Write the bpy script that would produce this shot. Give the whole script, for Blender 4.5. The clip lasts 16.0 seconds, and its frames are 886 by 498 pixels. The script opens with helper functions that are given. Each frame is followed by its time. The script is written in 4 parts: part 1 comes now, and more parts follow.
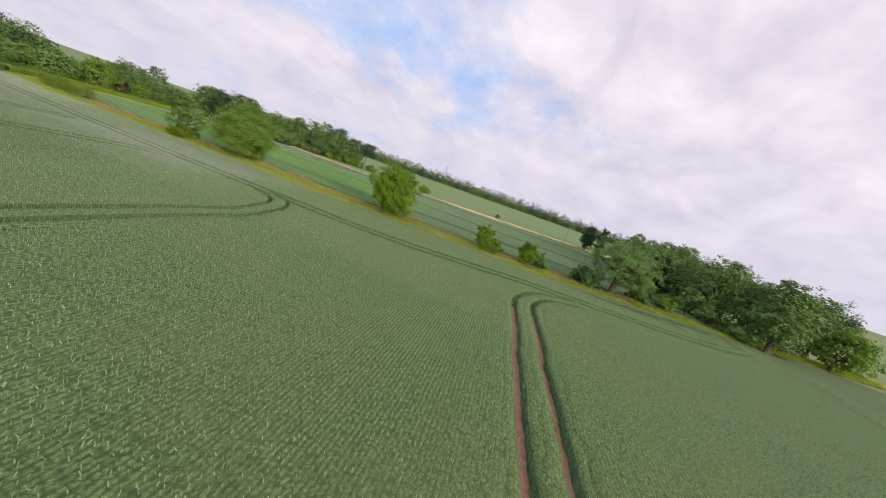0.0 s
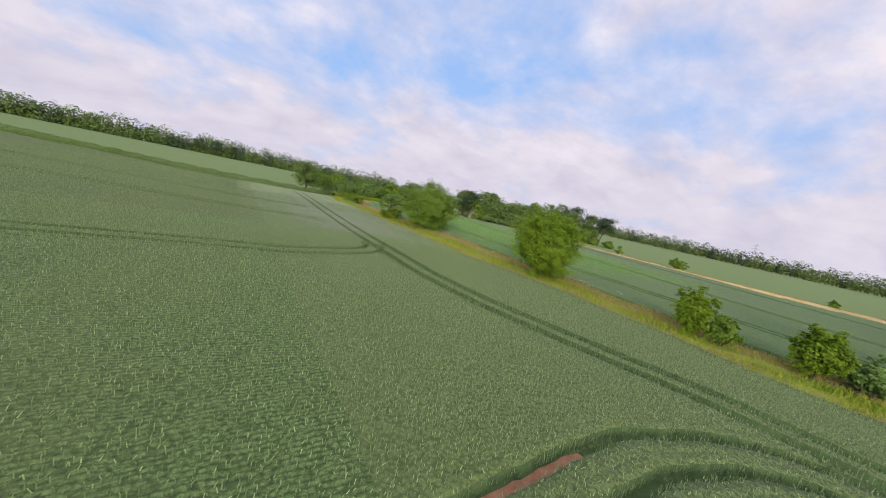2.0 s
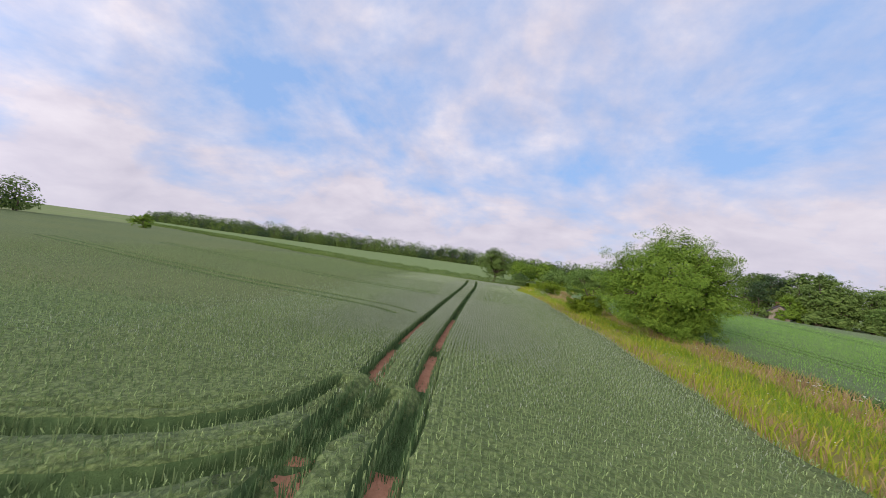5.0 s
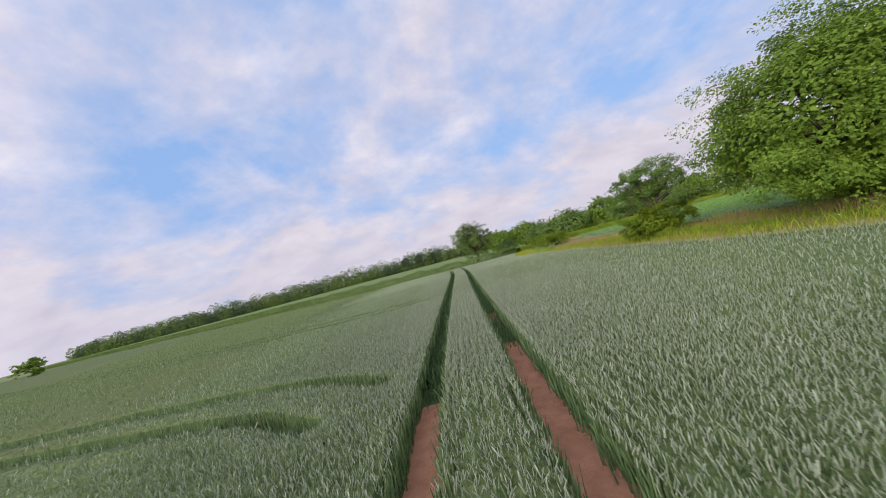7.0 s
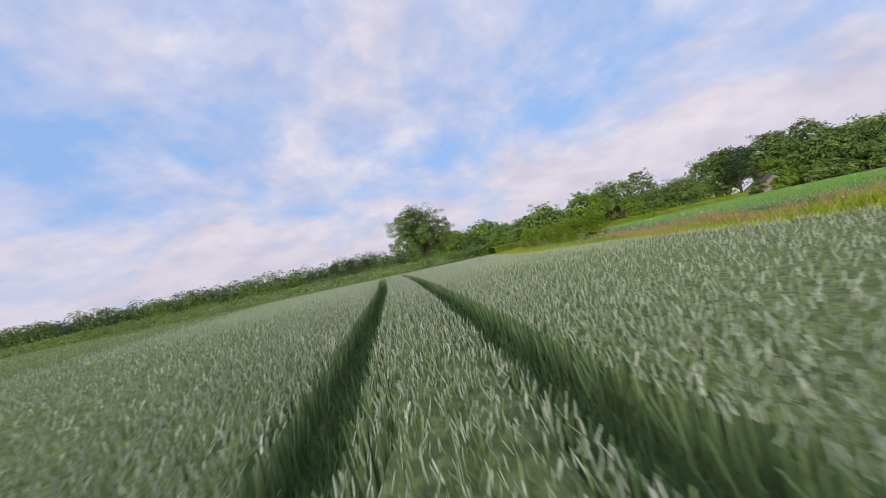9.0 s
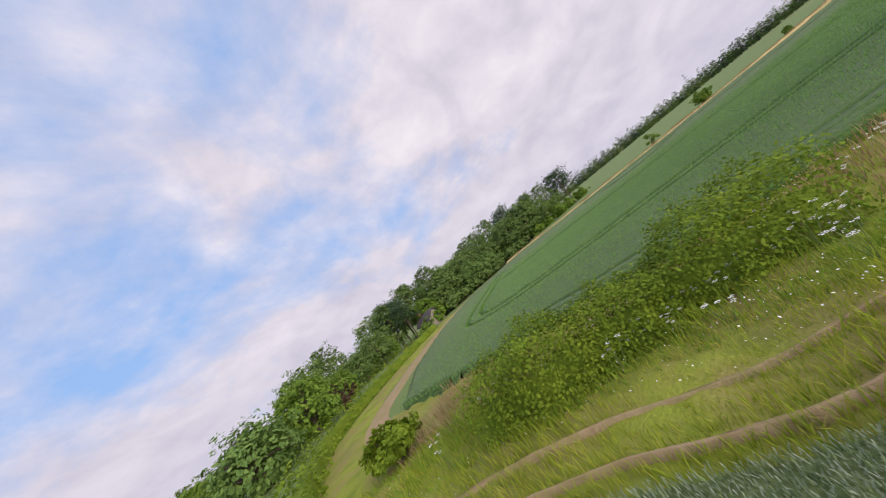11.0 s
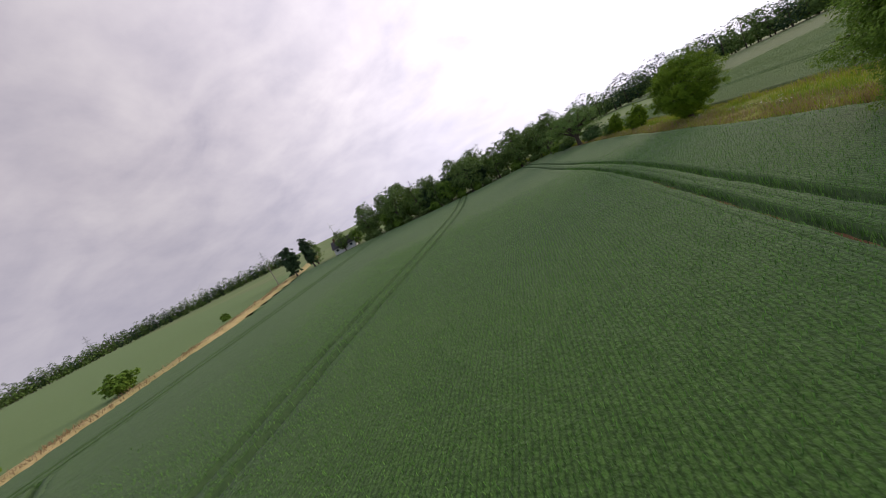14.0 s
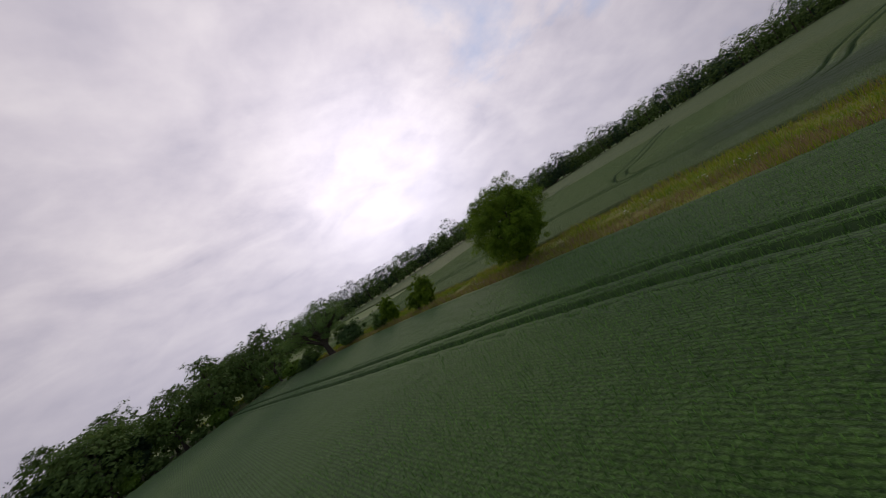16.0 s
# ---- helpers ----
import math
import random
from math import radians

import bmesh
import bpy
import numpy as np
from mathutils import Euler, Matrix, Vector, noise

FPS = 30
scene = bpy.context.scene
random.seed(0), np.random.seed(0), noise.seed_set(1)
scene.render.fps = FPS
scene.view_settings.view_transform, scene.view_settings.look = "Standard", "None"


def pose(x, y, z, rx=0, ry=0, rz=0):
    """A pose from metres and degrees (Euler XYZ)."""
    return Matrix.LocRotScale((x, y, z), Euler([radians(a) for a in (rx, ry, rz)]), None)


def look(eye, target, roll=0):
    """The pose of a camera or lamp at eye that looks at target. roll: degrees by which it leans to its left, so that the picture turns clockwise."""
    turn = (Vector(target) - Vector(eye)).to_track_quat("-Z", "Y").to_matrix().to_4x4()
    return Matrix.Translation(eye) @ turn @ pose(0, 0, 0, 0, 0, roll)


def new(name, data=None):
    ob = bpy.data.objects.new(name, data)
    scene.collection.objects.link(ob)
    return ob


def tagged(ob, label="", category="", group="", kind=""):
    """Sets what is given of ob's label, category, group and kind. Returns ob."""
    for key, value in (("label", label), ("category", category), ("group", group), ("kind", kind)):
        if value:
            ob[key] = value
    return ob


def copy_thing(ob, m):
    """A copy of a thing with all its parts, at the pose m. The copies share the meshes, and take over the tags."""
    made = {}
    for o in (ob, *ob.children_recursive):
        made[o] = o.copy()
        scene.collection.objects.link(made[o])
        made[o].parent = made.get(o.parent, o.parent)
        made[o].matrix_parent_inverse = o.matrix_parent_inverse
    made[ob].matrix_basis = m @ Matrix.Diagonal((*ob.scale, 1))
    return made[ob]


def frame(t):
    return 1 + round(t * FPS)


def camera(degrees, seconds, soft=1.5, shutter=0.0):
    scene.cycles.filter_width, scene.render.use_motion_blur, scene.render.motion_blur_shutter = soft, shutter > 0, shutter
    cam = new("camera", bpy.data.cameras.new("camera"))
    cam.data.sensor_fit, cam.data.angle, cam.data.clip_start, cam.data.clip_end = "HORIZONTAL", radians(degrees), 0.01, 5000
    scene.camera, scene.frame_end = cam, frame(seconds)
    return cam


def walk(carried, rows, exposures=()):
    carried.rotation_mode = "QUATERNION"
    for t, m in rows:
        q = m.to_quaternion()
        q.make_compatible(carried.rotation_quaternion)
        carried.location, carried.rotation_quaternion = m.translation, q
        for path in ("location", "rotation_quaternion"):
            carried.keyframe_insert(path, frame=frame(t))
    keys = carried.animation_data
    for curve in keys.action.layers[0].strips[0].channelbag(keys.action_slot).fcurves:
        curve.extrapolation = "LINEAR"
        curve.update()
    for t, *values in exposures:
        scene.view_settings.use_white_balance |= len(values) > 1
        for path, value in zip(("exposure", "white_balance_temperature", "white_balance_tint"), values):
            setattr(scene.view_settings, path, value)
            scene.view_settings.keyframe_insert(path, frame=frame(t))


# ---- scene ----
cam = camera(104.2, 16.0, soft=0.9, shutter=0.06)
# seconds, eye, target, roll
PATH = [
    (0, (-52.62, -38.02, 9.51), (-42.998, -36.062, 7.615), 19.49),
    (0.5, (-47.60, -41.71, 10.50), (-38.339, -38.450, 8.608), 14.67),
    (1, (-41.94, -44.55, 10.36), (-33.418, -39.765, 8.246), 10.88),
    (1.5, (-36.16, -46.16, 9.35), (-29.147, -39.320, 7.350), 11.30),
    (2, (-30.39, -45.60, 7.94), (-25.071, -37.266, 6.452), 12.05),
    (2.5, (-25.22, -42.97, 7.41), (-21.311, -33.787, 6.782), 10.47),
    (3, (-20.78, -38.70, 6.93), (-18.059, -29.076, 6.897), 9.28),
    (3.5, (-16.90, -33.57, 6.93), (-15.261, -23.708, 7.088), 8.81),
    (4, (-14.42, -28.26, 6.47), (-13.430, -18.315, 6.765), 8.70),
    (4.5, (-12.38, -22.52, 6.07), (-12.757, -12.532, 6.269), 9.47),
    (4.7, (-11.78, -20.15, 5.67), (-12.843, -10.207, 5.854), 10.47),
    (6.8, (-14.46, -0.50, 2.92), (-14.840, 9.487, 3.377), -14.55),
    (7, (-14.72, 1.53, 2.84), (-14.964, 11.523, 3.148), -14.85),
    (7.5, (-15.03, 7.05, 2.26), (-14.964, 17.044, 2.486), -14.89),
    (8, (-14.92, 12.38, 1.72), (-14.843, 22.374, 1.970), -9.81),
    (8.2, (-14.76, 14.79, 1.59), (-14.729, 24.789, 1.785), -7.49),
    (10.3, (-14.95, 54.68, 2.48), (-7.850, 61.654, 3.439), -30.07),
    (10.5, (-14.57, 56.90, 2.96), (-6.540, 62.714, 4.256), -32.17),
    (11, (-10.00, 61.57, 4.93), (-0.325, 63.905, 5.932), -39.23),
    (11.5, (-5.28, 65.12, 8.26), (4.685, 64.250, 8.286), -45.84),
    (12, (0.03, 65.70, 11.08), (9.317, 62.231, 9.750), -46.59),
    (12.5, (8.61, 62.10, 11.49), (16.592, 56.491, 9.280), -45.17),
    (13, (16.62, 56.82, 11.71), (22.953, 49.490, 9.229), -35.52),
    (13.5, (23.61, 49.64, 8.53), (28.390, 41.093, 6.503), -28.34),
    (14, (28.39, 42.27, 7.76), (31.332, 32.874, 6.016), -26.46),
    (14.5, (31.99, 34.22, 7.51), (32.547, 24.345, 6.045), -27.66),
    (15, (34.50, 25.98, 6.05), (32.535, 16.231, 5.019), -27.55),
    (15.5, (34.57, 16.73, 4.78), (30.241, 7.727, 4.414), -27.62),
    (16, (34.22, 7.65, 6.65), (27.569, 0.187, 6.478), -32.60),
]
walk(cam, [(t, look(eye, target, roll)) for t, eye, target, roll in PATH],
     exposures=[(0, 0.13), (1.5, 0.11), (3, 0.0), (8, 0.0), (10.5, 0.0), (12, 0.02), (13, -0.02), (13.5, -0.22), (14, -0.52), (15, -1.08), (16, -1.5)])

# ---- sky and sun: a low sun behind broken cloud ----
SUN_DIR = Vector((-0.61, -0.75, 0.25)).normalized()
sun_data = bpy.data.lights.new("sun", "SUN")
sun_data.energy, sun_data.angle, sun_data.color = 1.7, radians(16), (1.0, 0.84, 0.66)
sun = new("sun", sun_data)
sun.matrix_world = look((0, 0, 60), Vector((0, 0, 60)) - SUN_DIR)
world = bpy.data.worlds.new("evening_sky")
scene.world = world
world.use_nodes = True


def node(tree, kind, **values):
    n = tree.nodes.new(kind)
    for key, value in values.items():
        if key in n.inputs:
            n.inputs[key].default_value = value
    return n


def math_node(tree, op, a, b=None):
    n = tree.nodes.new("ShaderNodeMath")
    n.operation = op
    for i, v in enumerate((a, b)):
        if v is None:
            continue
        if isinstance(v, (int, float)):
            n.inputs[i].default_value = v
        else:
            tree.links.new(v, n.inputs[i])
    return n.outputs[0]


def ramp(tree, fac, stops):
    n = tree.nodes.new("ShaderNodeValToRGB")
    el = n.color_ramp.elements
    while len(el) < len(stops):
        el.new(0.5)
    for e, (p, c) in zip(el, stops):
        e.position = p
        e.color = (*c, 1.0) if not isinstance(c, (int, float)) else (c, c, c, 1.0)
    tree.links.new(fac, n.inputs[0])
    return n.outputs[0]


def mix(tree, fac, a, b):
    n = tree.nodes.new("ShaderNodeMix")
    n.data_type = "RGBA"
    for sock, v in ((n.inputs[0], fac), (n.inputs[6], a), (n.inputs[7], b)):
        if isinstance(v, (int, float)):
            sock.default_value = v
        elif isinstance(v, tuple):
            sock.default_value = (*v, 1.0)
        else:
            tree.links.new(v, sock)
    return n.outputs[2]


def build_sky():
    t = world.node_tree
    t.nodes.clear()
    out = t.nodes.new("ShaderNodeOutputWorld")
    bg = t.nodes.new("ShaderNodeBackground")
    sky = t.nodes.new("ShaderNodeTexSky")
    sky.sky_type = "NISHITA"
    sky.sun_disc = False
    sky.sun_elevation = radians(14)
    sky.sun_rotation = math.atan2(SUN_DIR.x, SUN_DIR.y)
    sky.air_density, sky.dust_density, sky.ozone_density = 1.0, 0.6, 1.5
    scaled = t.nodes.new("ShaderNodeVectorMath")
    scaled.operation = "SCALE"
    scaled.inputs[3].default_value = 0.11
    t.links.new(sky.outputs[0], scaled.inputs[0])
    clear = mix(t, 0.8, scaled.outputs[0], (0.35, 0.555, 0.98))
    coord = t.nodes.new("ShaderNodeTexCoord")
    sep = t.nodes.new("ShaderNodeSeparateXYZ")
    t.links.new(coord.outputs["Generated"], sep.inputs[0])
    up = math_node(t, "MAXIMUM", sep.outputs[2], 0.0)
    flat = math_node(t, "ADD", up, 0.42)
    px, py = math_node(t, "DIVIDE", sep.outputs[0], flat), math_node(t, "DIVIDE", sep.outputs[1], flat)
    comb = t.nodes.new("ShaderNodeCombineXYZ")
    t.links.new(px, comb.inputs[0])
    t.links.new(py, comb.inputs[1])
    big = node(t, "ShaderNodeTexNoise", Scale=1.5, Detail=9.0, Roughness=0.58, Distortion=0.35)
    t.links.new(comb.outputs[0], big.inputs["Vector"])
    small = node(t, "ShaderNodeTexNoise", Scale=4.6, Detail=7.0, Roughness=0.58)
    t.links.new(comb.outputs[0], small.inputs["Vector"])
    both = math_node(t, "ADD", math_node(t, "MULTIPLY", big.outputs[0], 0.75), math_node(t, "MULTIPLY", small.outputs[0], 0.25))
    low = math_node(t, "SUBTRACT", 0.26, up)
    cover = math_node(t, "ADD", both, math_node(t, "MULTIPLY", math_node(t, "MAXIMUM", low, 0.0), 0.6))
    south = math_node(t, "MAXIMUM", math_node(t, "SUBTRACT", 0.25, sep.outputs[1]), 0.0)
    cover = math_node(t, "ADD", cover, math_node(t, "MULTIPLY", south, 0.24))
    cover = math_node(t, "ADD", cover, math_node(t, "MULTIPLY", math_node(t, "MAXIMUM", sep.outputs[0], 0.0), 0.05))
    mask = ramp(t, cover, [(0.40, 0.0), (0.61, 1.0)])
    wisps = node(t, "ShaderNodeTexNoise", Scale=3.6, Detail=4.0, Roughness=0.5, Distortion=0.8)
    stretch = t.nodes.new("ShaderNodeMapping")
    stretch.inputs["Rotation"].default_value = (0, 0, 0.9)
    stretch.inputs["Scale"].default_value = (0.85, 1.2, 1.0)
    t.links.new(comb.outputs[0], stretch.inputs[0])
    t.links.new(stretch.outputs[0], wisps.inputs["Vector"])
    ply = math_node(t, "ADD", math_node(t, "MULTIPLY", small.outputs[0], 0.5), math_node(t, "MULTIPLY", wisps.outputs[0], 0.5))
    shade = ramp(t, ply, [(0.32, (0.60, 0.56, 0.665)), (0.50, (0.765, 0.705, 0.79)), (0.66, (0.91, 0.84, 0.90))])
    haze = math_node(t, "MULTIPLY", math_node(t, "MAXIMUM", math_node(t, "SUBTRACT", 1.0, math_node(t, "DIVIDE", up, 0.32)), 0.0), 0.62)
    shade = mix(t, haze, shade, (0.60, 0.58, 0.71))
    dot = t.nodes.new("ShaderNodeVectorMath")
    dot.operation = "DOT_PRODUCT"
    dot.inputs[1].default_value = SUN_DIR
    t.links.new(coord.outputs["Generated"], dot.inputs[0])
    near = math_node(t, "MAXIMUM", dot.outputs["Value"], 0.0)
    wide = math_node(t, "MULTIPLY", math_node(t, "POWER", near, 1.6), 1.8)
    tight = math_node(t, "MULTIPLY", math_node(t, "POWER", near, 34.0), 1.4)
    glow = math_node(t, "ADD", math_node(t, "ADD", wide, tight), 1.0)
    lit = t.nodes.new("ShaderNodeVectorMath")
    lit.operation = "SCALE"
    t.links.new(mix(t, mask, clear, shade), lit.inputs[0])
    t.links.new(glow, lit.inputs[3])
    t.links.new(lit.outputs[0], bg.inputs[0])
    bg.inputs[1].default_value = 1.0
    t.links.new(bg.outputs[0], out.inputs[0])


build_sky()

# ---- materials ----


def surface(name, stops, scale=1.0, detail=6.0, rough=0.9, bump=0.0, bump_scale=20.0, island=0.0, translucent=0.0, big=None, big_amount=0.5, fine=None, fine_amount=0.4, stretch=(1, 1, 1), turn=0.0, rows=None, sheen=0.0, tint=(0.76, 0.92, 0.60), gaps=None):
    """A matt natural surface: a colour ramp over noise, broad patches, fine flecks, relief, and a change from piece to piece."""
    m = bpy.data.materials.new(name)
    m.use_nodes = True
    t = m.node_tree
    t.nodes.clear()
    out = t.nodes.new("ShaderNodeOutputMaterial")
    bsdf = t.nodes.new("ShaderNodeBsdfPrincipled")
    bsdf.inputs["Roughness"].default_value = rough
    bsdf.inputs["Specular IOR Level"].default_value = 0.15
    if sheen:
        bsdf.inputs["Sheen Weight"].default_value = sheen
        bsdf.inputs["Sheen Roughness"].default_value = 0.45
        bsdf.inputs["Sheen Tint"].default_value = (*tint, 1.0)
    geo = t.nodes.new("ShaderNodeNewGeometry")
    place = t.nodes.new("ShaderNodeMapping")
    place.inputs["Rotation"].default_value = (0, 0, turn)
    place.inputs["Scale"].default_value = stretch
    t.links.new(geo.outputs["Position"], place.inputs[0])
    n1 = node(t, "ShaderNodeTexNoise", Scale=scale, Detail=detail, Roughness=0.62)
    t.links.new(place.outputs[0], n1.inputs["Vector"])
    fac = n1.outputs[0]
    if island:
        fac = math_node(t, "ADD", math_node(t, "MULTIPLY", fac, 1 - island), math_node(t, "MULTIPLY", geo.outputs["Random Per Island"], island))
    col = ramp(t, fac, stops)
    if fine:
        f1 = node(t, "ShaderNodeTexNoise", Scale=fine[0], Detail=3.0, Roughness=0.7)
        t.links.new(place.outputs[0], f1.inputs["Vector"])
        col = mix(t, math_node(t, "MULTIPLY", ramp(t, f1.outputs[0], [(0.42, 0.0), (0.62, 1.0)]), fine_amount), col, fine[1])
    # dark stripes: soil and shade between the plant rows, painted into the colour
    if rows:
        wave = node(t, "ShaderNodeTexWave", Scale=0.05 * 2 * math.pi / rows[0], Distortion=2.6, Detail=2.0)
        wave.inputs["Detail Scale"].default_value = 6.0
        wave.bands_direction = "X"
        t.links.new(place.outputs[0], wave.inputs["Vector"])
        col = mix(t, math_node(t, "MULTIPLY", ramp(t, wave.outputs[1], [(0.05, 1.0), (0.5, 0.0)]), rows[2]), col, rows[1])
    # shaded depths between the ears, painted as dark green away from cell centres
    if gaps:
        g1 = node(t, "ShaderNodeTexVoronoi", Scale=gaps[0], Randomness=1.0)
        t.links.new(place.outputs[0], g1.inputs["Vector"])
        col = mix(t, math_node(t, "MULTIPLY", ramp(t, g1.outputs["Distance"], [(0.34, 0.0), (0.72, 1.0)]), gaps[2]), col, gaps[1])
    if big:
        b1 = node(t, "ShaderNodeTexNoise", Scale=big[0], Detail=4.0, Roughness=0.55)
        t.links.new(geo.outputs["Position"], b1.inputs["Vector"])
        col = mix(t, math_node(t, "MULTIPLY", ramp(t, b1.outputs[0], [(0.42, 0.0), (0.66, 1.0)]), big_amount), col, big[1])
    t.links.new(col, bsdf.inputs["Base Color"])
    if bump:
        bn = node(t, "ShaderNodeTexNoise", Scale=bump_scale, Detail=4.0, Roughness=0.65)
        t.links.new(place.outputs[0], bn.inputs["Vector"])
        bp = node(t, "ShaderNodeBump", Strength=bump, Distance=0.12)
        t.links.new(bn.outputs[0], bp.inputs["Height"])
        t.links.new(bp.outputs[0], bsdf.inputs["Normal"])
    last = bsdf.outputs[0]
    if translucent:
        tr = t.nodes.new("ShaderNodeBsdfTranslucent")
        t.links.new(col, tr.inputs[0])
        mx = t.nodes.new("ShaderNodeMixShader")
        mx.inputs[0].default_value = translucent
        t.links.new(last, mx.inputs[1])
        t.links.new(tr.outputs[0], mx.inputs[2])
        last = mx.outputs[0]
    t.links.new(last, out.inputs[0])
    return m


def leaf_mat(name, dark, mid, light):
    return surface(name, [(0.2, dark), (0.5, mid), (0.85, light)], scale=0.5, island=0.3, rough=0.7, translucent=0.3)


M_GROUND = surface("far_grass", [(0.3, (0.12, 0.19, 0.055)), (0.7, (0.20, 0.26, 0.085))], scale=0.02, big=(0.006, (0.22, 0.22, 0.11)))
# gaps in the canopy sheets: painted shade between plants, in dark green
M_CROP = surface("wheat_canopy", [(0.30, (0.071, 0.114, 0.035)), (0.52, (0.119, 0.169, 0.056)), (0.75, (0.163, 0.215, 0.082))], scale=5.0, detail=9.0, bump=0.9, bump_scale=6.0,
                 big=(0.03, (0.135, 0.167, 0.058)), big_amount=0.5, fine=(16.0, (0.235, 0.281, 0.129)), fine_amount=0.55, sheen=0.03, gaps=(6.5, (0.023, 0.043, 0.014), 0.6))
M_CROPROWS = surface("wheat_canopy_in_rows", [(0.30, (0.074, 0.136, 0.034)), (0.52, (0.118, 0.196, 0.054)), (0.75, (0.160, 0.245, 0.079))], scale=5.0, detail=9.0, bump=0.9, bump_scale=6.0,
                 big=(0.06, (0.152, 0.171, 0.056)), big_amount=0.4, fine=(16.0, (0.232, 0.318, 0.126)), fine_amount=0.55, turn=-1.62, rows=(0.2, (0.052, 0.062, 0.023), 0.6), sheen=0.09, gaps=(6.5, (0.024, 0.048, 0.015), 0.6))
M_FARCROP = surface("far_wheat_canopy", [(0.30, (0.090, 0.150, 0.043)), (0.52, (0.129, 0.198, 0.059)), (0.75, (0.172, 0.242, 0.081))], scale=2.0, detail=9.0, bump=0.9, bump_scale=4.0,
                    big=(0.02, (0.146, 0.207, 0.067)), big_amount=0.5, fine=(9.0, (0.215, 0.282, 0.114)), fine_amount=0.5, sheen=0.04)
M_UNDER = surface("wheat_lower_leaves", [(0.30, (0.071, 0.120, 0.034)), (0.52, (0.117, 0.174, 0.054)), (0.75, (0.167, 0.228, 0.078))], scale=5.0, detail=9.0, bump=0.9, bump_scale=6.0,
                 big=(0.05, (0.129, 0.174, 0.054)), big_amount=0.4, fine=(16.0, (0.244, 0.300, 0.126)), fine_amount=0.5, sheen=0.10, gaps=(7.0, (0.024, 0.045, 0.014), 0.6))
# its row stripes and gaps hold the shade between young plants as colour
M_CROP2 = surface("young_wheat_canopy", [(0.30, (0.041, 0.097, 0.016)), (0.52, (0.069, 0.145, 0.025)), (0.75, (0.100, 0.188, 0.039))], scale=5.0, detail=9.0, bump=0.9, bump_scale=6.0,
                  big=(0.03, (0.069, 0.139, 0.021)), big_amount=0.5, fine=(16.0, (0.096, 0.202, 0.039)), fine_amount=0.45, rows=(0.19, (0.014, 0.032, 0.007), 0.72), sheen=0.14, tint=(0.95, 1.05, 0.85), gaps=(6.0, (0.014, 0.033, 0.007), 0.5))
M_PLANT = surface("wheat_leaf", [(0.15, (0.129, 0.204, 0.085)), (0.85, (0.250, 0.332, 0.147))], scale=0.8, island=0.7, translucent=0.35, sheen=0.12)
M_EAR = surface("wheat_ear", [(0.15, (0.265, 0.327, 0.234)), (0.85, (0.441, 0.496, 0.389))], scale=0.8, island=0.75, translucent=0.15, sheen=0.10)
M_GREENEAR = surface("green_wheat_ear", [(0.15, (0.203, 0.299, 0.114)), (0.85, (0.363, 0.474, 0.209))], scale=0.8, island=0.7, translucent=0.15, sheen=0.10)
M_PLANT2 = surface("young_wheat_leaf", [(0.2, (0.060, 0.146, 0.025)), (0.8, (0.263, 0.508, 0.102))], scale=0.8, island=0.6, translucent=0.06, sheen=0.14, tint=(0.92, 1.0, 0.86))
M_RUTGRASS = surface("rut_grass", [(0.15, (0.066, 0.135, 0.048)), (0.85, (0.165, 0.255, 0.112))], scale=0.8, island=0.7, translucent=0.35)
M_SOIL = surface("red_soil", [(0.3, (0.345, 0.166, 0.097)), (0.7, (0.506, 0.267, 0.162))], scale=3.0, bump=0.6, bump_scale=14.0)
M_RUT = surface("dry_red_soil", [(0.3, (0.252, 0.124, 0.068)), (0.7, (0.370, 0.194, 0.111))], scale=3.0, bump=0.6, bump_scale=14.0)
M_TRACKGREEN = surface("rut_green", [(0.3, (0.045, 0.085, 0.03)), (0.7, (0.095, 0.155, 0.055))], scale=2.0, bump=0.5)
M_VERGE = surface("rough_grass", [(0.3, (0.15, 0.21, 0.025)), (0.5, (0.26, 0.31, 0.04)), (0.72, (0.32, 0.26, 0.09))], scale=0.45, detail=8.0, bump=0.8, bump_scale=8.0, big=(0.16, (0.25, 0.185, 0.09)), big_amount=0.7)
M_GRASS = surface("grass_blades", [(0.12, (0.159, 0.252, 0.021)), (0.5, (0.307, 0.389, 0.034)), (0.8, (0.403, 0.378, 0.068)), (0.95, (0.360, 0.252, 0.119))], scale=0.35, island=0.55, translucent=0.3)
M_DIRT = surface("dry_dirt", [(0.3, (0.291, 0.212, 0.110)), (0.7, (0.448, 0.329, 0.200))], scale=2.5, bump=0.5, big=(0.7, (0.246, 0.244, 0.070)), big_amount=0.6)
M_STRAW = surface("straw_margin", [(0.3, (0.403, 0.313, 0.120)), (0.7, (0.582, 0.443, 0.200))], scale=0.6, bump=0.5, big=(0.08, (0.280, 0.281, 0.090)), big_amount=0.6)
M_BARK = surface("bark", [(0.3, (0.07, 0.055, 0.04)), (0.7, (0.16, 0.13, 0.10))], scale=6.0, bump=0.8, bump_scale=18.0)
L_BRIGHT = leaf_mat("bright_leaves", (0.049, 0.106, 0.010), (0.184, 0.304, 0.022), (0.321, 0.410, 0.031))
L_OAK = leaf_mat("oak_leaves", (0.090, 0.170, 0.025), (0.168, 0.281, 0.037), (0.275, 0.383, 0.055))
L_ASH = leaf_mat("ash_leaves", (0.091, 0.173, 0.046), (0.165, 0.274, 0.068), (0.264, 0.368, 0.097))
L_DARK = leaf_mat("dark_leaves", (0.058, 0.113, 0.038), (0.105, 0.185, 0.056), (0.185, 0.268, 0.076))
